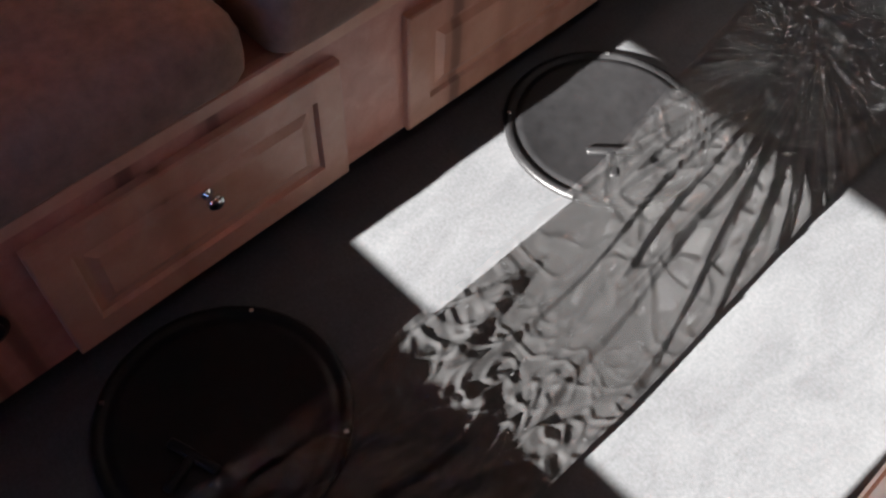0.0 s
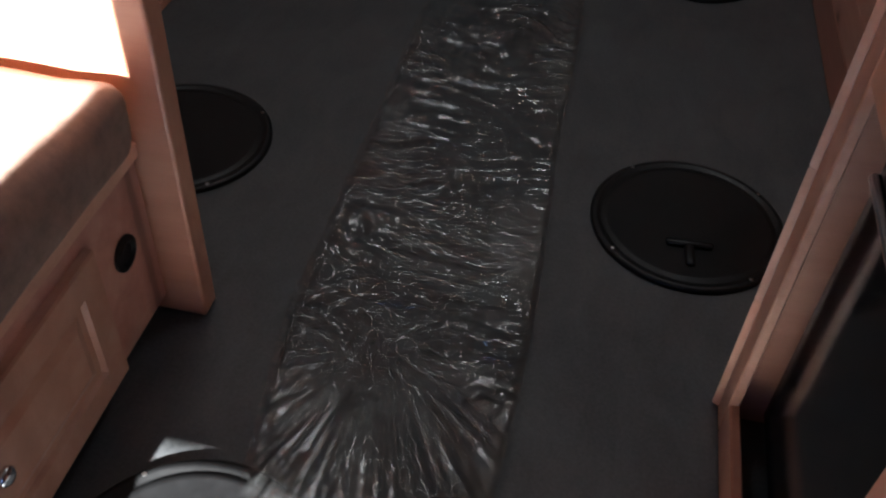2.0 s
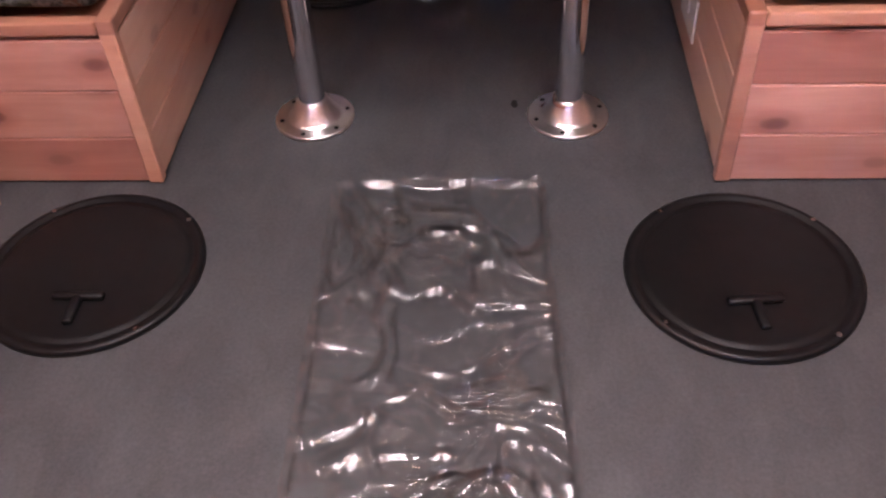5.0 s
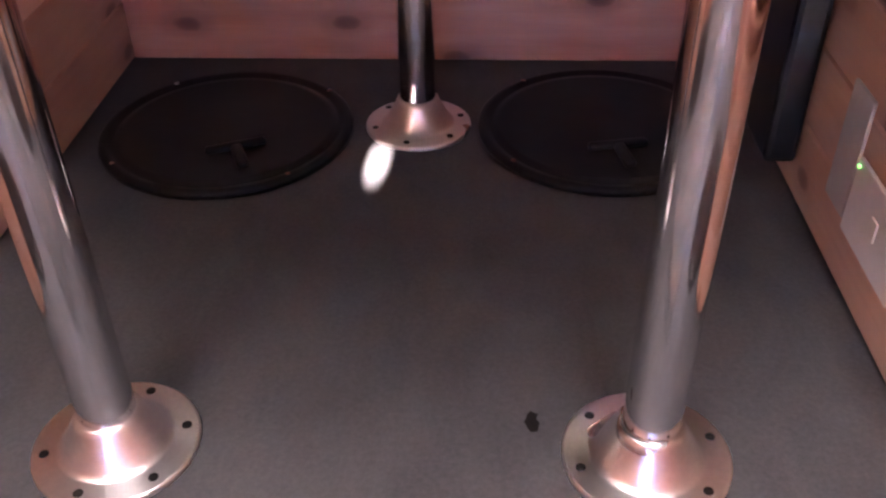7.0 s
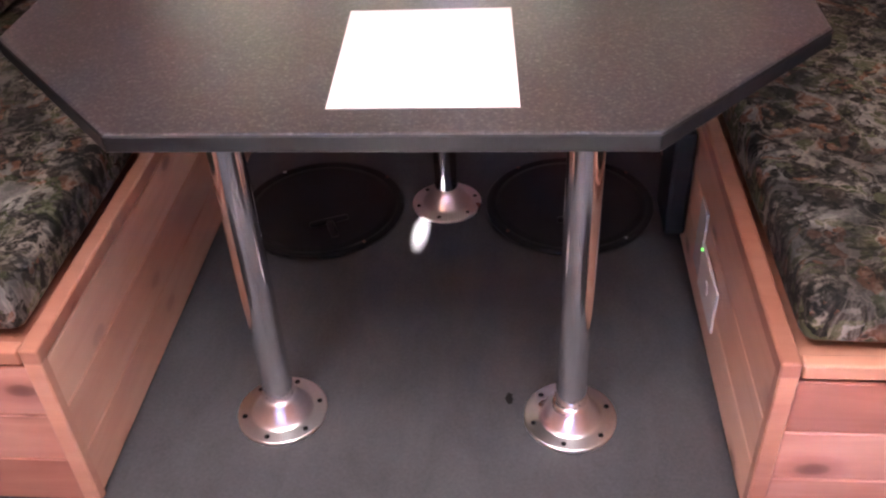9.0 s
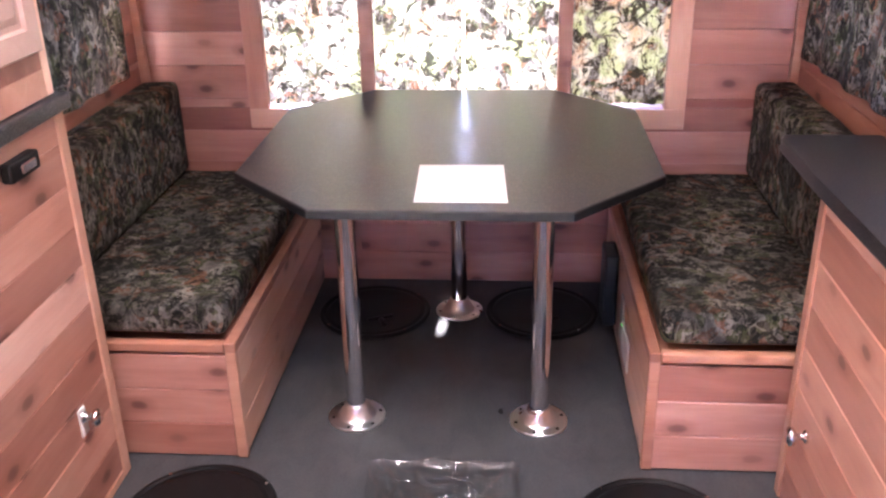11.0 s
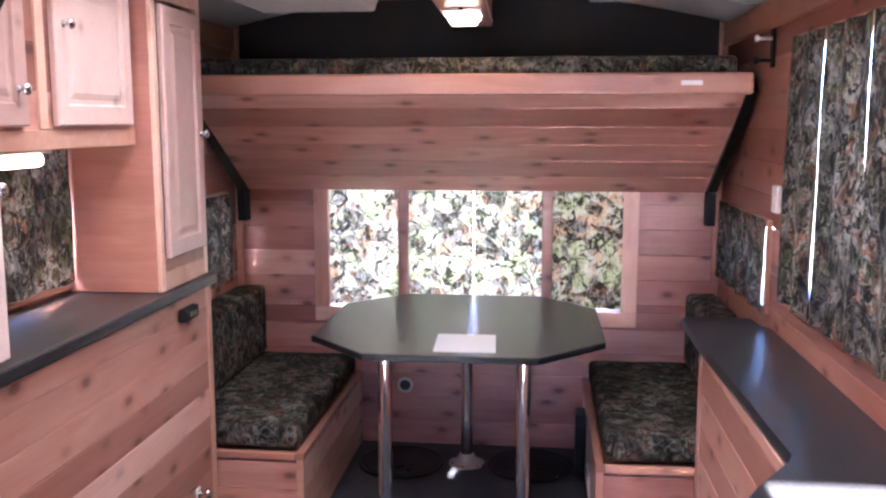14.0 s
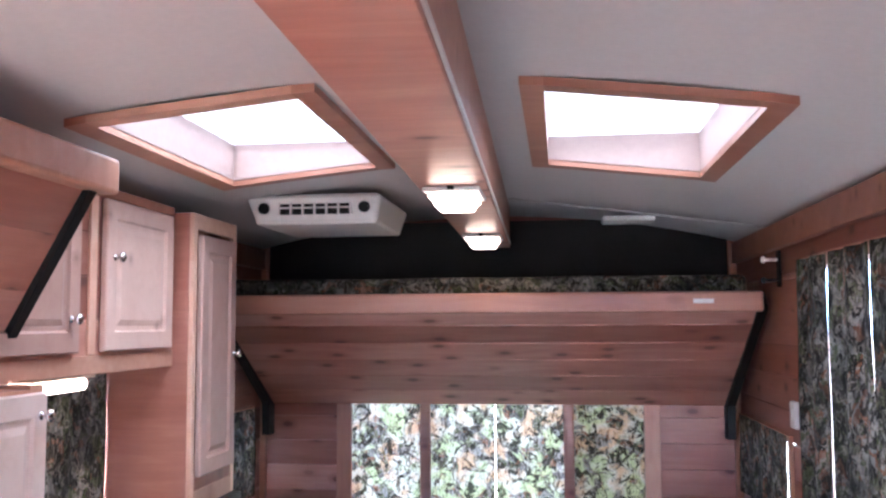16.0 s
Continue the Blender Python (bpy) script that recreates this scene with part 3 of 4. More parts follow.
def dome_lamp(x, y, z, label):
    e = thing("ceiling_lamp", label, "lamp", (x, y, z), "lit ceiling lamps")
    bm = box(x - 0.085, x + 0.085, y - 0.12, y + 0.12, z - 0.016, z - 0.001, 0.006, 2)
    part("base_plate", bm, M_PLASTIC, e, "white plastic base")
    bm = box(x - 0.07, x + 0.07, y - 0.10, y + 0.10, z - 0.055, z - 0.014, 0.014, 3)
    for p in bm.verts:
        if p.co.z < z - 0.035:
            p.co.x = x + (p.co.x - x) * 0.82
            p.co.y = y + (p.co.y - y) * 0.86
    part("lens", bm, M_LENS, e, "glowing warm white lens", True)
    part("switch", box(x - 0.01, x + 0.01, y - 0.135, y - 0.118, z - 0.012, z - 0.002, 0.002, 1), M_BLACK, e, "small dark switch")
    return e


dome_lamp(beam_x(1.74), 1.74, BZ, "lit rectangular ceiling lamp on the wooden beam")
dome_lamp(beam_x(3.12), 3.12, BZ, "lit rectangular ceiling lamp at the beam's far end")

# ceiling air conditioner
ac = thing("air_conditioner", "white plastic ceiling air conditioner with a dark louvred outlet", "air conditioner", (-0.64, 3.0, 2.4))
bm = box(-0.94, -0.36, 2.74, 3.42, 2.345, 2.47, 0.02, 3)
for p in bm.verts:
    if p.co.z < 2.40:
        p.co.y = 3.08 + (p.co.y - 3.08) * 0.86
        p.co.x = -0.65 + (p.co.x + 0.65) * 0.93
part("housing", bm, M_PLASTIC, ac)
part("outlet", box(-0.80, -0.49, 2.752, 2.775, 2.385, 2.435, 0.003, 1), M_BLACK, ac, "dark air outlet")
for i in range(7):
    x = -0.80 + i * 0.31 / 6
    part("slat", box(x - 0.004, x + 0.004, 2.742, 2.772, 2.384, 2.436), M_PLASTIC, ac)
part("slat", box(-0.80, -0.49, 2.743, 2.772, 2.408, 2.414), M_PLASTIC, ac)
for x in (-0.865, -0.43):
    part("control_knob", lathe([(0.024, 0), (0.024, 0.010), (0.018, 0.018), (0.016, 0.018)], (x, 2.738, 2.41), "y", 24), M_BLACK, ac, "round dark dial")
part("ceiling_lamp_cover", box(0.60, 0.86, 3.62, 3.78, 2.425, 2.455, 0.012, 2), M_PLASTIC)
tagged(bpy.data.objects["ceiling_lamp_cover"], "flat white unlit cover on the ceiling", "ceiling fixture")

# ---- front folding bunk ----
bunk = thing("folding_bunk", "fold-down bunk of knotty boards tilted above the front window", "bunk", (0, 3.6, 1.9))
top, low = Vector((-1.27, 3.33, 1.985)), Vector((-1.27, 4.13, 1.485))
slope = (top - low)
clad(bunk, low + Vector((0.0, 0, 0)), (1, 0, 0), slope, 2.54, slope.length, M_CEDAR, 0.165, 0.016)
bm = bmesh.new()
for d in (0.002, 0.04):
    bm.faces.new([bm.verts.new(p + Vector((0, 0.53, 0.85)) * d) for p in (low, low + Vector((2.54, 0, 0)), top + Vector((2.54, 0, 0)), top)])
part("deck", bm, M_TRIM, bunk)
part("front_rail", box(-1.29, 1.29, 3.26, 3.34, 1.965, 2.06, 0.012, 3), M_TRIM, bunk, "rounded reddish front rail")
for sx in (-1, 1):
    bm = bmesh.new()
    a, b = Vector((sx * 1.295, 3.30, 2.0)), Vector((sx * 1.275, 4.14, 1.36))
    vs = []
    for ex in (-0.022, 0.022):
        for p, e in ((a, (0, 0.0, -0.02)), (a, (0, 0.06, 0.05)), (b, (0, 0.0, 0.22)), (b, (0, 0.0, -0.06)), (b, (0, -0.09, -0.06)), (b, (0, -0.10, 0.12))):
            vs.append(bm.verts.new(p + Vector(e) + Vector((ex, 0, 0))))
    bm.faces.new(vs[:6]), bm.faces.new(vs[6:])
    for i in range(6):
        bm.faces.new((vs[i], vs[(i + 1) % 6], vs[6 + (i + 1) % 6], vs[6 + i]))
    part("support_arm", bm, M_BLACK, bunk, "black steel support arm")
part("name_plate", box(0.98, 1.07, 3.254, 3.261, 2.005, 2.025), M_PLASTIC, bunk, "small pale plate on the rail")
part("bunk_mattress", pillow(-1.24, 1.24, 3.36, 4.12, 2.03, 2.14, 0.03, 0.006, 12, 4.0), M_CAMO, None, "", True)
tagged(bpy.data.objects["bunk_mattress"], "camouflage mattress lying on the folded bunk", "mattress")
part("wall_hanging", box(-1.30, 1.30, YF - 0.03, YF - 0.018, 2.0, 2.50), M_DARKFAB)
tagged(bpy.data.objects["wall_hanging"], "dark cloth covering the wall above the bunk", "cloth")
hook = thing("coat_hook", "small brass and black hook high on the side wall", "hook", (1.32, 3.15, 2.15))
part("plate", box(1.326, 1.338, 3.12, 3.17, 2.07, 2.23, 0.004, 1), M_BLACK, hook)
for z in (2.10, 2.19):
    part("peg", lathe([(0.008, 0), (0.008, -0.05), (0.016, -0.055), (0.012, -0.07), (0.002, -0.071)], (1.326, 3.145, z), "x", 16), M_ALU if z > 2.15 else M_BLACK, hook)


# ---- benches, cushions ----
def bench(side, label):
    """A boxed bench against a side wall, clad in boards on its front and its end; side is -1 or 1."""
    e = thing("bench", label, "bench", (side * 0.95, 3.5, 0), "benches at the table")
    xi, xw = side * 0.63, side * 1.34
    x0, x1 = sorted((xi + side * 0.016, xw))
    part("carcass", box(x0, x1, 2.866, 4.18, 0.004, 0.40), M_TRIM, e)
    if side < 0:
        clad(e, (xi - 0.016 * side * -1, 2.87, 0.004), (0, 1, 0), (0, 0, 1), 1.31, 0.385, M_PINE, 0.125)
        clad(e, (-1.34, 2.866, 0.004), (1, 0, 0), (0, 0, 1), 0.70, 0.385, M_CEDAR, 0.125)
    else:
        clad(e, (xi + 0.016, 4.18, 0.004), (0, -1, 0), (0, 0, 1), 1.31, 0.385, M_PINE, 0.125)
        clad(e, (xi + 0.016, 2.866, 0.004), (1, 0, 0), (0, 0, 1), 0.69, 0.385, M_CEDAR, 0.125)
    xe0, xe1 = sorted((xi - side * 0.004, xi + side * 0.03))
    part("corner_post", box(xe0, xe1, 2.846, 2.872, 0.003, 0.40, 0.003, 1), M_TRIM, e)
    xt0, xt1 = sorted((xi - side * 0.006, xi + side * 0.03))
    part("seat_rail", box(xt0, xt1, 2.845, 4.17, 0.39, 0.425, 0.005, 2), M_TRIM, e)
    xt0, xt1 = sorted((xi + side * 0.032, xw))
    part("seat_rail", box(xt0, xt1, 2.845, 2.875, 0.39, 0.422, 0.005, 2), M_TRIM, e)
    return e


bench(-1, "boxed bench of knotty boards under a camouflage cushion")
bench(1, "boxed bench of knotty boards with a wall socket on its front")
for s in (-1, 1):
    x0, x1 = sorted((s * 0.66, s * 1.33))
    c = part("seat_cushion", pillow(x0, x1, 2.885, 4.15, 0.424, 0.535, 0.028, 0.006, 12, 1.0 + s), M_CAMO, None, "", True)
    tagged(c, "thick camouflage seat cushion on the bench", "cushion", "bench cushions")
    x0, x1 = sorted((s * 1.17, s * 1.33))
    bm = pillow(x0, x1, 2.90 if s < 0 else 2.92, 4.13, 0.54, 0.93, 0.03, 0.006, 10, 3.0 + s)
    c = part("back_cushion", bm, M_CAMO, None, "", True)
    tagged(c, "camouflage back cushion standing against the wall", "cushion", "bench cushions")

sock = thing("wall_socket", "pale plastic socket plate with a green light on the bench front", "socket", (0.63, 3.3, 0.2))
part("plate", box(0.622, 0.629, 3.27, 3.45, 0.09, 0.205, 0.003, 2), M_PLASTIC, sock)
part("cover_strip", box(0.623, 0.629, 3.455, 3.53, 0.10, 0.28, 0.0025, 2), M_GREY, sock, "grey plastic cable cover")
part("switch", box(0.6195, 0.6225, 3.345, 3.365, 0.135, 0.165, 0.001, 1), M_PLASTIC, sock)
part("indicator", box(0.618, 0.6235, 3.437, 3.441, 0.193, 0.197), M_LED, sock, "small green indicator light")
part("speaker_box", box(0.575, 0.628, 3.67, 3.83, 0.06, 0.36, 0.01, 2), M_CAP)
tagged(bpy.data.objects["speaker_box"], "black box fixed to the bench front near the floor", "box")
port = thing("cable_port", "round dark cable port in the front wall under the table", "port", (-0.38, YF - 0.02, 0.345))
part("ring", lathe([(0.045, 0), (0.045, -0.008), (0.032, -0.010), (0.032, -0.002)], (-0.38, YF - 0.015, 0.345), "y", 28), M_GREY, port)
part("plug", lathe([(0.031, -0.001), (0.031, -0.005), (0.004, -0.006)], (-0.38, YF - 0.015, 0.345), "y", 24), M_BLACK, port)

# ---- table ----
table = thing("dining_table", "octagonal black speckled laminate table on three chrome pedestals", "table", (0.02, 3.4, 0))
XA, XB, YA, YC, CX, CY = -0.642, 0.67, 2.788, 4.137, 0.29, 0.305
outline = [(XA + CX, YA), (XB - CX, YA), (XB, YA + CY), (XB, YC - CY), (XB - CX, YC), (XA + CX, YC), (XA, YC - CY), (XA, YA + CY)]
part("tabletop", prism(outline, 0.862, 0.890, 0.004, 2), M_LAM, table)
band = [(x + math.copysign(0.002, x - 0.014), y + math.copysign(0.002, y - 3.46)) for x, y in outline]
part("edge_band", prism(band, 0.8616, 0.8875, 0.002, 1), M_BLACK, table, "black table edge band")


def pedestal(parent, x, y):
    leg = part("leg", lathe([(0.033, 0.04), (0.033, 0.045), (0.033, 0.05), (0.033, 0.85), (0.033, 0.855), (0.033, 0.861)], (x, y, 0), "z", 40), M_CHROME, parent, "polished chrome tube leg", True)
    for h, lab in ((0.0, "floor"), (0.8605, "top")):
        up = 1 if h == 0 else -1
        prof = [(0.098, 0.0005), (0.098, 0.007), (0.094, 0.009), (0.070, 0.010), (0.066, 0.012), (0.060, 0.018), (0.041, 0.052), (0.038, 0.060), (0.034, 0.062)]
        bm = lathe([(r, h + up * z) for r, z in prof], (x, y, 0), "z", 48)
        fl = part("flange", bm, M_ALU, leg, "flared aluminium socket flange", True)
        if h == 0:
            for i in range(6):
                a = 2 * math.pi * (i + 0.3) / 6
                part("screw", lathe([(0.006, 0.009), (0.006, 0.0105), (0.003, 0.0112)], (x + 0.082 * math.cos(a), y + 0.082 * math.sin(a), 0), "z", 10), M_BLACK, leg)
    for f in leg.data.polygons:
        f.use_smooth = len(f.vertices) == 4


for x, y in ((-0.31, 3.10), (0.315, 3.10), (0.0, 3.895)):
    pedestal(table, x, y)
sheet = part("paper_sheet", prism([(-0.062, 2.852), (0.202, 2.854), (0.187, 3.18), (-0.075, 3.175)], 0.8905, 0.8918), M_PAPER)
tagged(sheet, "blank white sheet of paper lying on the table", "paper")


# ---- hole covers in the floor ----
def hole_cover(x, y, turn=0.0):
    e = thing("hole_cover", "round black plastic hole cover set in the rubber floor", "hole cover", (x, y, 0), "floor hole covers")
    prof = [(0.234, 0.001), (0.234, 0.010), (0.229, 0.014), (0.218, 0.014), (0.213, 0.009), (0.205, 0.009), (0.200, 0.013), (0.190, 0.012), (0.10, 0.010), (0.004, 0.010)]
    part("lid", lathe(prof, (x, y, 0), "z", 64), M_CAP, e, "", True)
    m = Matrix.Translation((x, y, 0)) @ Matrix.Rotation(turn, 4, "Z")
    for a0, a1, b0, b1 in ((-0.055, 0.055, -0.095, -0.075), (-0.011, 0.011, -0.16, -0.085)):
        bm = box(a0, a1, b0, b1, 0.009, 0.022, 0.006, 2)
        bmesh.ops.transform(bm, matrix=m, verts=bm.verts)
        part("handle", bm, M_CAP, e, "moulded finger grip", True)
    for i in range(4):
        a = math.pi / 2 * i + 0.7
        part("screw", lathe([(0.005, 0.013), (0.005, 0.0155), (0.002, 0.016)], (x + 0.223 * math.cos(a), y + 0.223 * math.sin(a), 0), "z", 10), M_STEEL, e)
    return e


for x, y, r in ((-0.355, 3.865, 0.4), (0.345, 3.89, 0.2), (-0.70, 2.565, 0.0), (0.635, 2.565, 0.1), (-0.67, 1.20, -0.15), (0.63, 1.20, 0.05), (-0.175, 0.075, 0.8), (-0.18, -0.98, 0.3)):
    hole_cover(x, y, r)


stain = bmesh.new()
stain.faces.new([stain.verts.new((0.185 + (0.009 + 0.007 * noise.noise(Vector((i * 1.7, 0, 0)))) * math.cos(i * 0.449), 3.15 + (0.016 + 0.012 * noise.noise(Vector((i * 1.3, 4, 0)))) * math.sin(i * 0.449), 0.0012)) for i in range(14)])
tagged(part("floor_stain", stain, M_BLACK), "small dark smudge on the rubber floor", "stain")


# ---- plastic film on the floor ----
def film():
    """A crumpled strip of clear film: sharp creases, gathers and flat patches on a fine grid."""
    y0, y1 = -1.25, 2.82
    nx, ny = 110, 860
    verts, faces = [], []
    for j in range(ny + 1):
        y = y0 + (y1 - y0) * j / ny
        left, right = -0.205 - 0.035 * max(0.0, min(1.0, (2.2 - y))) - 0.012 * math.sin(y * 3), 0.305 - 0.05 * max(0, (y - 1.2) / 1.6) - 0.008 * math.sin(y * 5 + 1)
        left += 0.05 * max(0.0, min(1.0, (1.8 - y) / 0.9))
        if y < 0.7:
            left += 0.09 * min(1.0, (0.7 - y) * 1.4)
        near = max(0.0, min(1.0, (1.0 - y) / 0.6))
        mess = 0.75 + 1.1 * max(0.0, noise.noise(Vector((0.3, y * 1.3, 5.0)))) + 0.8 * near
        for i in range(nx + 1):
            a = i / nx
            x = left + (right - left) * a
            w1 = noise.noise(Vector((x * 4, y * 3, 0.5)))
            w2 = noise.noise(Vector((x * 9, y * 7, 3.5)))
            # long creases, across the strip far off, fanning lengthwise where it is gathered
            across = abs(noise.noise(Vector((x * 2.2 + w2, y * 13 + 2.5 * w1, 1.0))))
            ang, far = math.atan2(x - 0.02, 0.62 - y), math.hypot(x - 0.02, 0.62 - y)
            along = abs(noise.noise(Vector((ang * (9 + 5 * far) + 0.5 * w1, far * 1.6, 9.0)))) * 0.8
            facet = abs(noise.noise(Vector((x * 11 + 2 * w1, y * 10 - 2 * w2, 4.0))))
            crease = max(0.0, 1 - (along if near > 0.5 else across) * 7)
            patch = max(0.0, 1 - facet * 4)
            on = max(0.12, min(1.0, 0.62 + 1.6 * noise.noise(Vector((x * 3 + 8, y * 2.4, 2.0))))) + 0.5 * near
            edge = max(0.0, 1 - min(a, 1 - a) * 40, 1 - (y1 - y) * 45)
            h = mess * on * ((0.014 - 0.002 * near) * crease + 0.006 * patch * (1 - 0.7 * near) + 0.005 * max(0.0, w2) * (1 - near)) + 0.013 * edge
            # thin sharp ridges, long and slanting, closer together where the strip is bunched up
            bunch = max(0.0, 1 - abs(y - 1.12) / 0.35)
            r1 = max(0.0, 1 - abs(noise.noise(Vector((x * 3.0 + 0.7 * w1 + 3, y * (9 + 9 * bunch) + 1.6 * w1 + x * 2.2, 7.0)))) * 9)
            r2 = max(0.0, 1 - abs(noise.noise(Vector((x * 9.0 + y * 5 + 0.6 * w1, y * 4.5 - x * 4, 12.0)))) * 11)
            flat = max(min(1.0, max(0.0, (y - 2.1) * 4)), min(1.0, 0.5 + 1.7 * noise.noise(Vector((x * 2.6 + 4, y * 2.3, 6.0)))))
            h += (1 - 0.8 * near) * (0.011 * r1 * max(flat, bunch) + 0.008 * r2 * (1 - flat))
            fold = max(0.0, 1 - abs(y - 0.85) / 0.5)
            if fold > 0:
                r3 = max(0.0, 1 - abs(noise.noise(Vector((x * 10 + w1 + y * 6, y * 24 + 2 * w2 - x * 7, 21.0)))) * 5)
                h += fold * 0.012 * r3 * max(0.25, min(1.0, 0.6 + 1.4 * noise.noise(Vector((x * 5, y * 4, 30.0)))))
            if y < -0.35:
                h += min(1.0, (-0.35 - y) * 4) * 0.009 * max(0.0, 1 - abs(noise.noise(Vector((x * 30 + w1, y * 22 + w2, 15.0)))) * 5)
            verts.append((x, y, 0.016 + h))
    for j in range(ny):
        for i in range(nx):
            k = j * (nx + 1) + i
            faces.append((k, k + 1, k + nx + 2, k + nx + 1))
    me = bpy.data.meshes.new("plastic_film")
    me.from_pydata(verts, [], faces)
    me.materials.append(M_FILM)
    me.polygons.foreach_set("use_smooth", [True] * len(me.polygons))
    ob = new("plastic_film", me)
    return tagged(ob, "long crumpled strip of clear plastic film on the floor", "plastic sheet")


film()

# ---- tall counter cabinet on the west side ----
XF = -0.99
cab = thing("base_cabinet", "tall knotty cedar base cabinet with two metal knobs", "cabinet", (-1.17, 1.7, 0))
part("carcass", box(-1.34, XF - 0.016, 0.70, 2.76, 0.004, 1.178), M_TRIM, cab)
clad(cab, (XF - 0.016, 0.70, 0.03), (0, 1, 0), (0, 0, 1), 2.03, 1.148, M_PANEL, 0.118)
part("end_post", box(XF - 0.03, XF + 0.004, 2.73, 2.775, 0.003, 1.178, 0.003, 1), M_PINE, cab)
part("toe_board", box(XF - 0.016, XF + 0.001, 0.70, 2.73, 0.003, 0.03), M_TRIM, cab)
for y, z in ((2.56, 0.345), (1.62, 0.345)):
    part("knob_plate", box(XF - 0.002, XF + 0.004, y - 0.02, y + 0.02, z - 0.06, z + 0.028, 0.002, 1), M_PLASTIC, cab, "white plastic knob plate")
    knob_on(cab, Vector((XF + 0.004, y, z)), (1, 0, 0), 1.5)
latch = part("latch", box(XF - 0.002, XF + 0.03, 2.43, 2.57, 1.085, 1.135, 0.008, 2), M_BLACK, cab, "black plastic latch box")
part("button", box(XF + 0.03, XF + 0.036, 2.47, 2.54, 1.098, 1.122, 0.003, 1), M_STEEL, latch, "bright metal button")
top = part("countertop", box(-1.34, XF + 0.03, 0.70, 2.78, 1.182, 1.226, 0.008, 3), M_LAM)
tagged(top, "black laminate countertop on the tall cedar cabinet", "countertop")

tall = thing("wall_cabinet", "narrow full-height pale cabinet standing on the counter", "cabinet", (-1.16, 2.5, 1.23))
part("side_panel", box(-1.34, -1.0, 2.285, 2.303, 1.23, 2.34), M_CEDAR, tall)
part("side_panel", box(-1.34, -1.0, 2.722, 2.74, 1.23, 2.34), M_CEDAR, tall)
part("back_panel", box(-1.342, -1.33, 2.303, 2.722, 1.23, 2.34), M_TRIM, tall)
rail = 0.035
part("stile", box(-1.0, -0.982, 2.285, 2.285 + rail, 1.23, 2.34, 0.002, 1), M_PINE, tall)
part("stile", box(-1.0, -0.982, 2.74 - rail, 2.74, 1.23, 2.34, 0.002, 1), M_PINE, tall)
part("rail", box(-1.0, -0.982, 2.285 + rail, 2.74 - rail, 1.23, 1.30, 0.002, 1), M_PINE, tall)
part("rail", box(-1.0, -0.982, 2.285 + rail, 2.74 - rail, 2.28, 2.34, 0.002, 1), M_PINE, tall)
part("rail", box(-0.998, -0.984, 2.285 + rail, 2.74 - rail, 1.285, 1.36, 0.002, 1), M_CEDAR, tall)
panel_door(tall, (-0.984, 2.335, 1.35), (0, 1, 0), (0, 0, 1), 0.36, 0.91, M_DOOR, (0.33, 0.45))
upper = thing("wall_cabinet", "pale wall cabinet with raised-panel doors and metal knobs", "cabinet", (-1.2, 1.7, 1.8))
XU = -1.06
part("carcass", box(-1.34, XU - 0.018, 1.02, 2.28, 1.80, 2.34), M_CEDAR, upper)
clad(upper, (XU - 0.016, 1.02, 1.80), (0, 1, 0), (0, 0, 1), 1.26, 0.54, M_CEDAR, 0.135)
part("bottom_rail", box(XU - 0.018, XU + 0.004, 1.02, 2.28, 1.765, 1.825, 0.003, 1), M_PINE, upper)
part("top_rail", box(XU - 0.018, XU + 0.004, 1.02, 2.28, 2.325, 2.36, 0.003, 1), M_TRIM, upper)
for y in (1.02, 1.66):
    part("stile", box(XU - 0.004, XU + 0.006, y, y + 0.045, 1.826, 2.324, 0.002, 1), M_PINE, upper)
panel_door(upper, (XU + 0.002, 1.735, 1.835), (0, 1, 0), (0, 0, 1), 0.50, 0.485, M_DOOR, (0.05, 0.30))
panel_door(upper, (XU + 0.002, 1.08, 1.835), (0, 1, 0), (0, 0, 1), 0.50, 0.485, M_DOOR, (0.45, 0.10))
ul = thing("under_cabinet_lamp", "glowing rounded lamp fixed beneath the wall cabinet", "lamp", (-1.15, 1.6, 1.76), "lit ceiling lamps")
part("base_plate", box(-1.24, -1.08, 1.42, 1.76, 1.755, 1.764, 0.003, 1), M_PLASTIC, ul)
part("lens", box(-1.23, -1.09, 1.44, 1.74, 1.715, 1.756, 0.018, 4), M_LENS, ul, "glowing warm white lens", True)

near_cab = thing("wall_cabinet", "small pale cabinet with a plain door on the tall counter", "cabinet", (-1.05, 1.2, 1.23))
part("body", box(-1.13, -1.0, 1.27, 1.33, 1.23, 1.76), M_PINE, near_cab)
panel_door(near_cab, (-0.999, 0.88, 1.24), (0, 1, 0), (0, 0, 1), 0.44, 0.50, M_DOOR, (0.41, 0.44))
part("shelf_back", box(-1.13, -1.0, 0.87, 1.268, 1.23, 1.75), M_TRIM, near_cab)

# ---- sofa bunk on the west side ----
XS = -0.425
sofa = thing("sofa_bench", "long drawer bench with an end panel, under brown suede cushions", "bench", (-0.85, -0.5, 0))
part("carcass", box(-1.34, XS - 0.012, -2.20, 0.62, 0.07, 0.46), M_CEDAR, sofa)
# set-back base coloured black to paint the shadow in the toe gap
part("toe_shade_plinth", box(-1.34, XS - 0.09, -2.20, 0.62, 0.003, 0.07), M_BLACK, sofa)
part("top_rail", box(XS - 0.03, XS + 0.002, -2.20, 0.62, 0.43, 0.465, 0.004, 1), M_TRIM, sofa)
for y0, y1 in ((-0.31, 0.42), (-1.10, -0.475), (-2.0, -1.30)):
    panel_door(sofa, (XS - 0.012, y0, 0.075), (0, 1, 0), (0, 0, 1), y1 - y0, 0.31, M_PINE, ((y1 - y0) * 0.5, 0.2), "drawer")
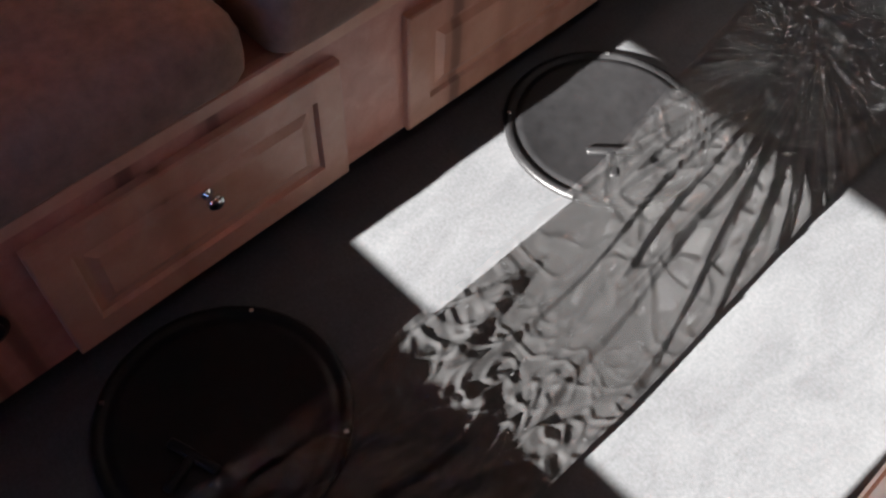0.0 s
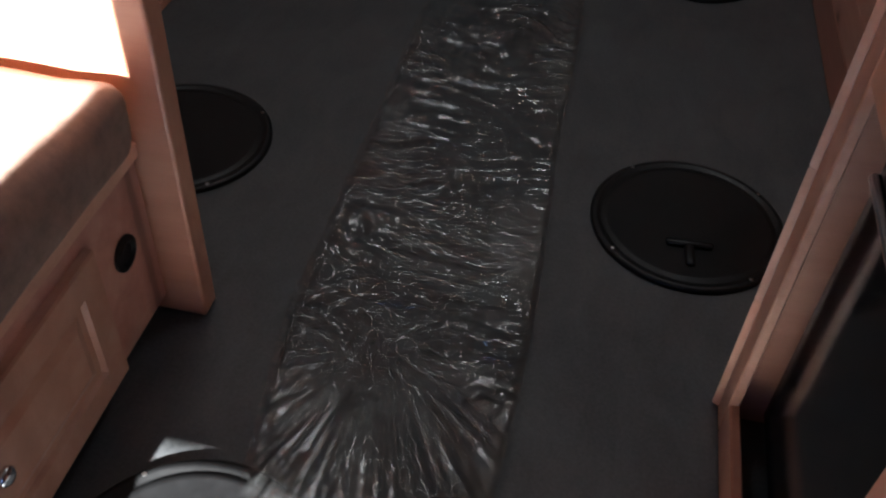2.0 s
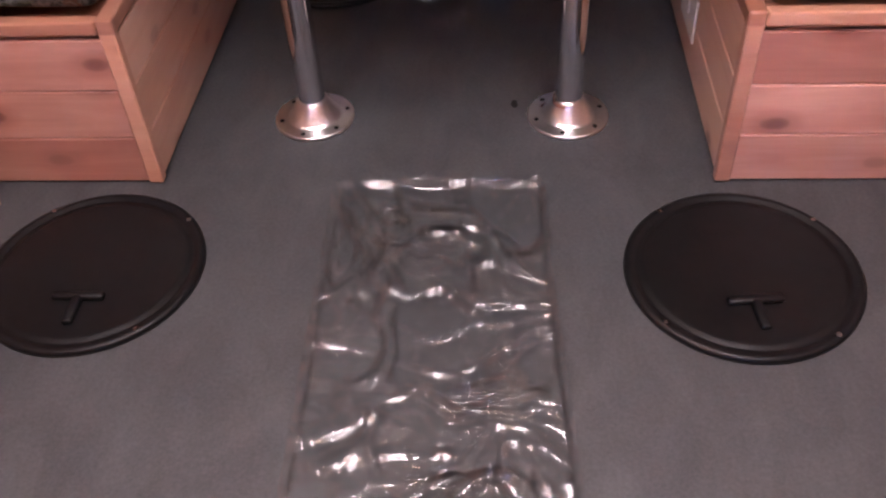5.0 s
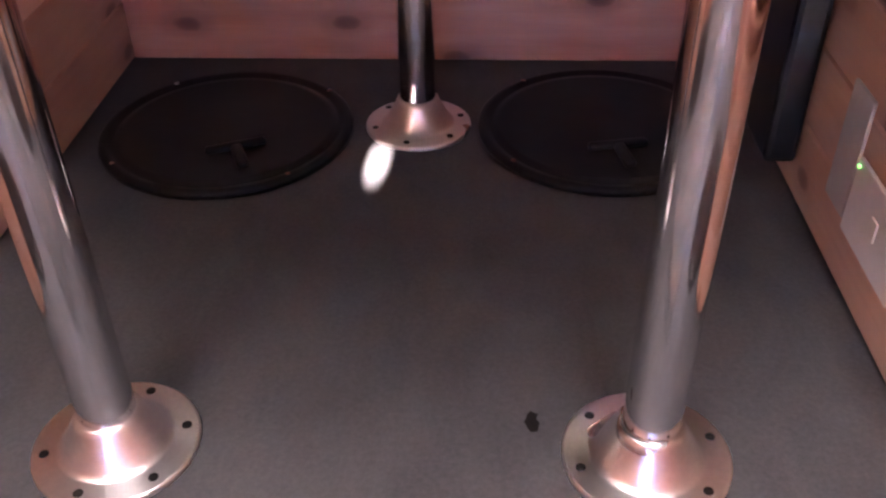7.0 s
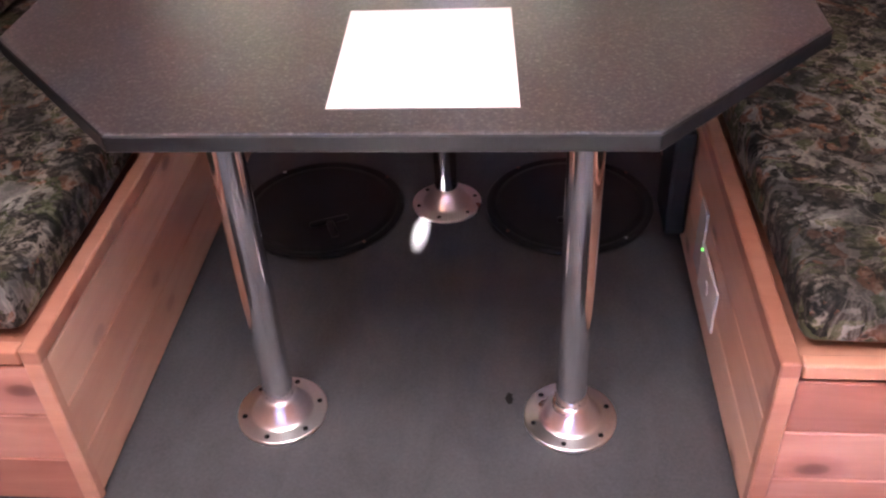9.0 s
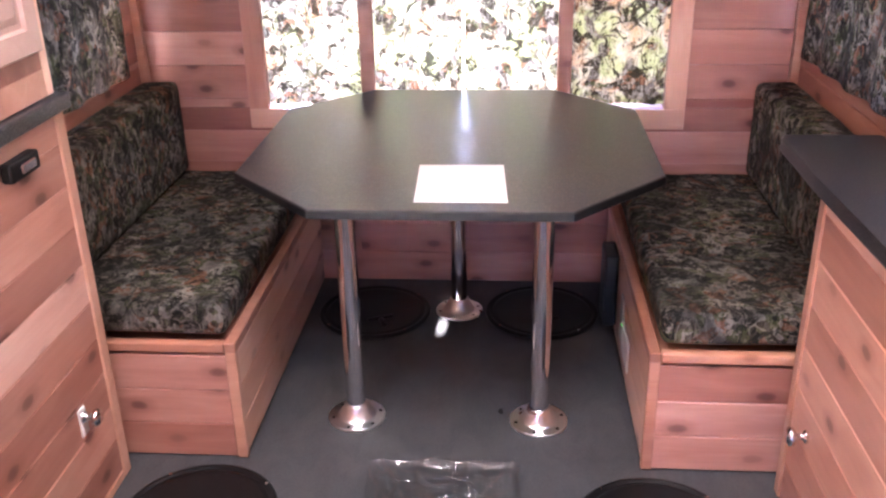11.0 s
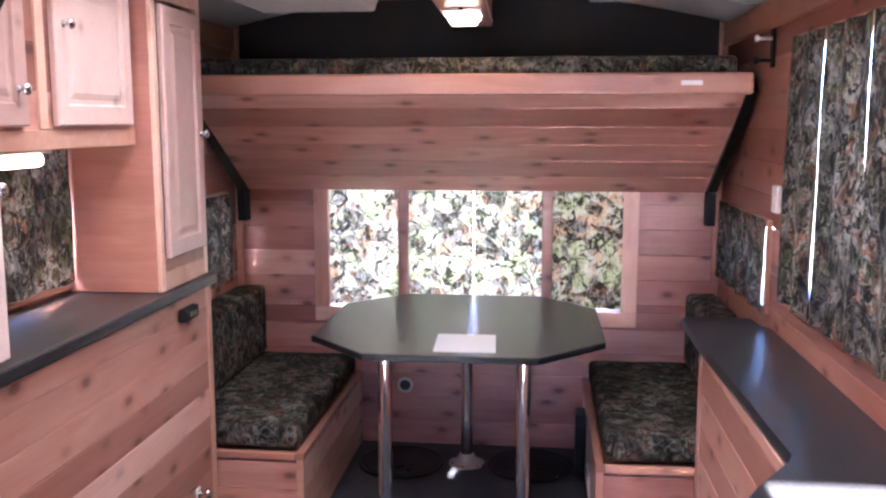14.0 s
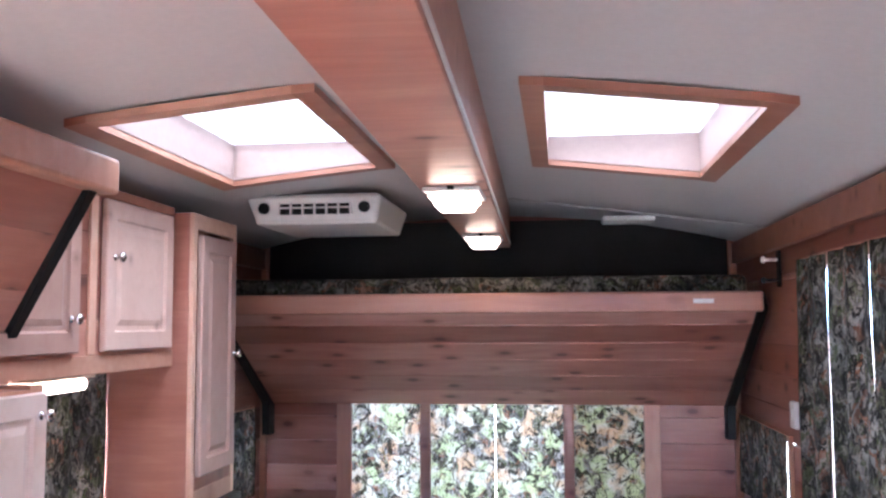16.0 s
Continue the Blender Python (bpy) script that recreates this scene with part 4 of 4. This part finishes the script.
part("end_panel", box(-1.34, XS + 0.06, 0.635, 0.69, 0.003, 0.87, 0.006, 2), M_TRIM, sofa, "upright wooden end panel")
vent = lathe([(0.036, 0), (0.036, 0.006), (0.026, 0.010), (0.02, 0.004), (0.004, 0.004)], (XS - 0.011, 0.52, 0.28), "x", 24)
part("vent", vent, M_BLACK, sofa, "round dark vent")
part("vent", lathe([(0.036, 0), (0.036, 0.006), (0.026, 0.010), (0.02, 0.004), (0.004, 0.004)], (XS - 0.011, -1.20, 0.26), "x", 24), M_BLACK, sofa, "round dark vent")
for a, b, s in ((0.02, 0.60, 0.5), (-0.62, -0.02, 1.5), (-1.30, -0.66, 2.5), (-2.0, -1.34, 3.5)):
    c = part("sofa_cushion", pillow(-1.30, XS + 0.035, a, b, 0.468, 0.62, 0.05, 0.012, 10, s), M_SUEDE, None, "", True)
    tagged(c, "puffy brown suede seat cushion on the drawer bench", "cushion", "brown sofa cushions")
# upper bunk over the sofa, folded
loft = thing("folding_bunk", "fold-down side bunk of knotty boards tilted over the sofa", "bunk", (-1.0, 0, 2.1))
ltop, llow = Vector((-0.84, 1.22, 2.27)), Vector((-1.31, 1.22, 1.43))
sl = ltop - llow
clad(loft, llow, (0, -1, 0), (ltop - llow), 3.3, sl.length, M_CEDAR, 0.165, 0.016)
part("front_rail", box(-0.87, -0.79, -2.1, 1.32, 2.265, 2.36, 0.012, 3), M_PINE, loft, "rounded pale front rail")
bm = bmesh.new()
vs = []
for ey in (1.222, 1.262):
    for x, z in ((-0.825, 2.265), (-0.865, 2.265), (-1.33, 1.435), (-1.33, 1.36)):
        vs.append(bm.verts.new((x, ey, z)))
bm.faces.new(vs[:4]), bm.faces.new(vs[4:])
for i in range(4):
    bm.faces.new((vs[i], vs[(i + 1) % 4], vs[4 + (i + 1) % 4], vs[4 + i]))
part("support_arm", bm, M_BLACK, loft, "black edge arm")

# ---- counter with stove on the east side ----
XN, XW, YD = 1.02, 0.70, 0.66
ecab = thing("base_cabinet", "knotty cedar base cabinet with slanted corner and stove bay", "cabinet", (1.1, 1.5, 0))
part("carcass", prism([(XN + 0.016, 2.76), (1.34, 2.76), (1.34, 1.16), (XN + 0.016, 1.16)], 0.004, 0.955), M_TRIM, ecab)
clad(ecab, (XN + 0.016, 2.735, 0.004), (0, -1, 0), (0, 0, 1), 1.49, 0.95, M_PANEL, 0.13)
part("end_post", box(XN - 0.004, XN + 0.03, 2.735, 2.775, 0.003, 0.955, 0.003, 1), M_PINE, ecab)
knob_on(ecab, Vector((XN + 0.002, 2.61, 0.31)), (-1, 0, 0), 1.6)
d = Vector((XW - XN, YD - 1.24, 0))
clad(ecab, (XN, 1.24, 0.004), d, (0, 0, 1), d.length, 0.95, M_PINE, 0.3)
part("corner_carcass", prism([(XN + 0.012, 1.22), (1.34, 1.22), (1.34, YD - 0.02), (XW + 0.03, YD - 0.02)], 0.004, 0.955), M_TRIM, ecab)
for y0, y1, z0, z1, m in ((YD - 0.06, YD, 0.003, 0.955, M_PINE), (0.02, 0.08, 0.003, 0.955, M_PINE), (0.08, YD - 0.06, 0.003, 0.09, M_TRIM), (0.08, YD - 0.06, 0.80, 0.955, M_PINE)):
    part("face_frame", box(XW, XW + 0.02, y0, y1, z0, z1, 0.003, 1), m, ecab)
part("carcass_side", box(XW + 0.02, 1.34, 0.005, 0.02, 0.004, 0.955), M_TRIM, ecab)
part("carcass_back", box(1.325, 1.34, 0.02, YD - 0.02, 0.004, 0.955), M_BLACK, ecab)
part("end_carcass", box(XW + 0.002, 1.34, -0.60, 0.005, 0.004, 0.955), M_TRIM, ecab)
panel_door(ecab, (XW + 0.002, -0.02, 0.09), (0, -1, 0), (0, 0, 1), 0.55, 0.76, M_PINE, (0.06, 0.62))
oven = thing("oven", "black enamel oven filling the open bay under the stove", "oven", (1.0, 0.35, 0.1))
part("body", box(XW + 0.06, 1.30, 0.09, YD - 0.07, 0.092, 0.77, 0.006, 2), M_GLOSSBLACK, oven)
part("door_handle", lathe([(0.009, 0), (0.009, 0.40)], (XW + 0.035, 0.13, 0.70), "y", 16), M_STEEL, oven, "bright metal handle", True)
curve = [(1.30, 3.16), (XN - 0.005, 3.16), (XN - 0.02, 3.12), (XN - 0.02, 2.79), (XN + 0.015, 1.48), (XN - 0.005, 1.44), (0.89, 1.25), (0.855, 1.19), (0.845, 1.12), (0.805, 0.94), (0.755, 0.80), (0.70, 0.70), (0.675, 0.60), (0.68, 0.30), (0.69, -0.58)]
top = prism([(1.34, 2.98), (1.30, 2.98), *curve, (1.34, -0.58)], 0.958, 1.0, 0.006, 2)
tagged(part("countertop", top, M_LAM), "black laminate countertop with a bowed slanted front edge", "countertop")
stove = thing("cooktop", "drop-in steel cooktop with black burners and bright grate bars", "cooktop", (1.0, 0.6, 1.001))
part("tray", box(0.80, 1.27, 0.28, 0.88, 1.001, 1.02, 0.008, 2), M_STEEL, stove)
part("well", box(0.84, 1.23, 0.315, 0.845, 1.0205, 1.025, 0.002, 1), M_GLOSSBLACK, stove)
for x, y in ((0.94, 0.45), (0.94, 0.71), (1.13, 0.58)):
    part("burner", lathe([(0.05, 1.025), (0.05, 1.038), (0.035, 1.044), (0.004, 1.044)], (x, y, 0), "z", 28), M_BLACK, stove, "round black burner")
for i in range(7):
    x = 0.85 + i * 0.06
    part("grate_bar", box(x - 0.004, x + 0.004, 0.32, 0.84, 1.05, 1.058, 0.002, 1), M_CHROME, stove)
for y in (0.325, 0.835):
    part("grate_bar", box(0.845, 1.225, y - 0.004, y + 0.004, 1.026, 1.051, 0.002, 1), M_CHROME, stove)
sw = thing("light_switch", "white plastic switch plate on the side wall", "switch", (1.34, 2.97, 1.53))
part("plate", box(1.322, 1.343, 2.93, 3.01, 1.48, 1.59, 0.004, 1), M_PLASTIC, sw)
part("rocker", box(1.317, 1.323, 2.958, 2.982, 1.515, 1.555, 0.002, 1), M_PLASTIC, sw)
ground = setting("ground", box(-400, 400, -400, 400, -0.75, -0.65), speckled("bare_ground", (0.15, 0.14, 0.115), 0.9, 0, 4, 0.3, 0.3), "bare brownish ground outside around the trailer", "ground")
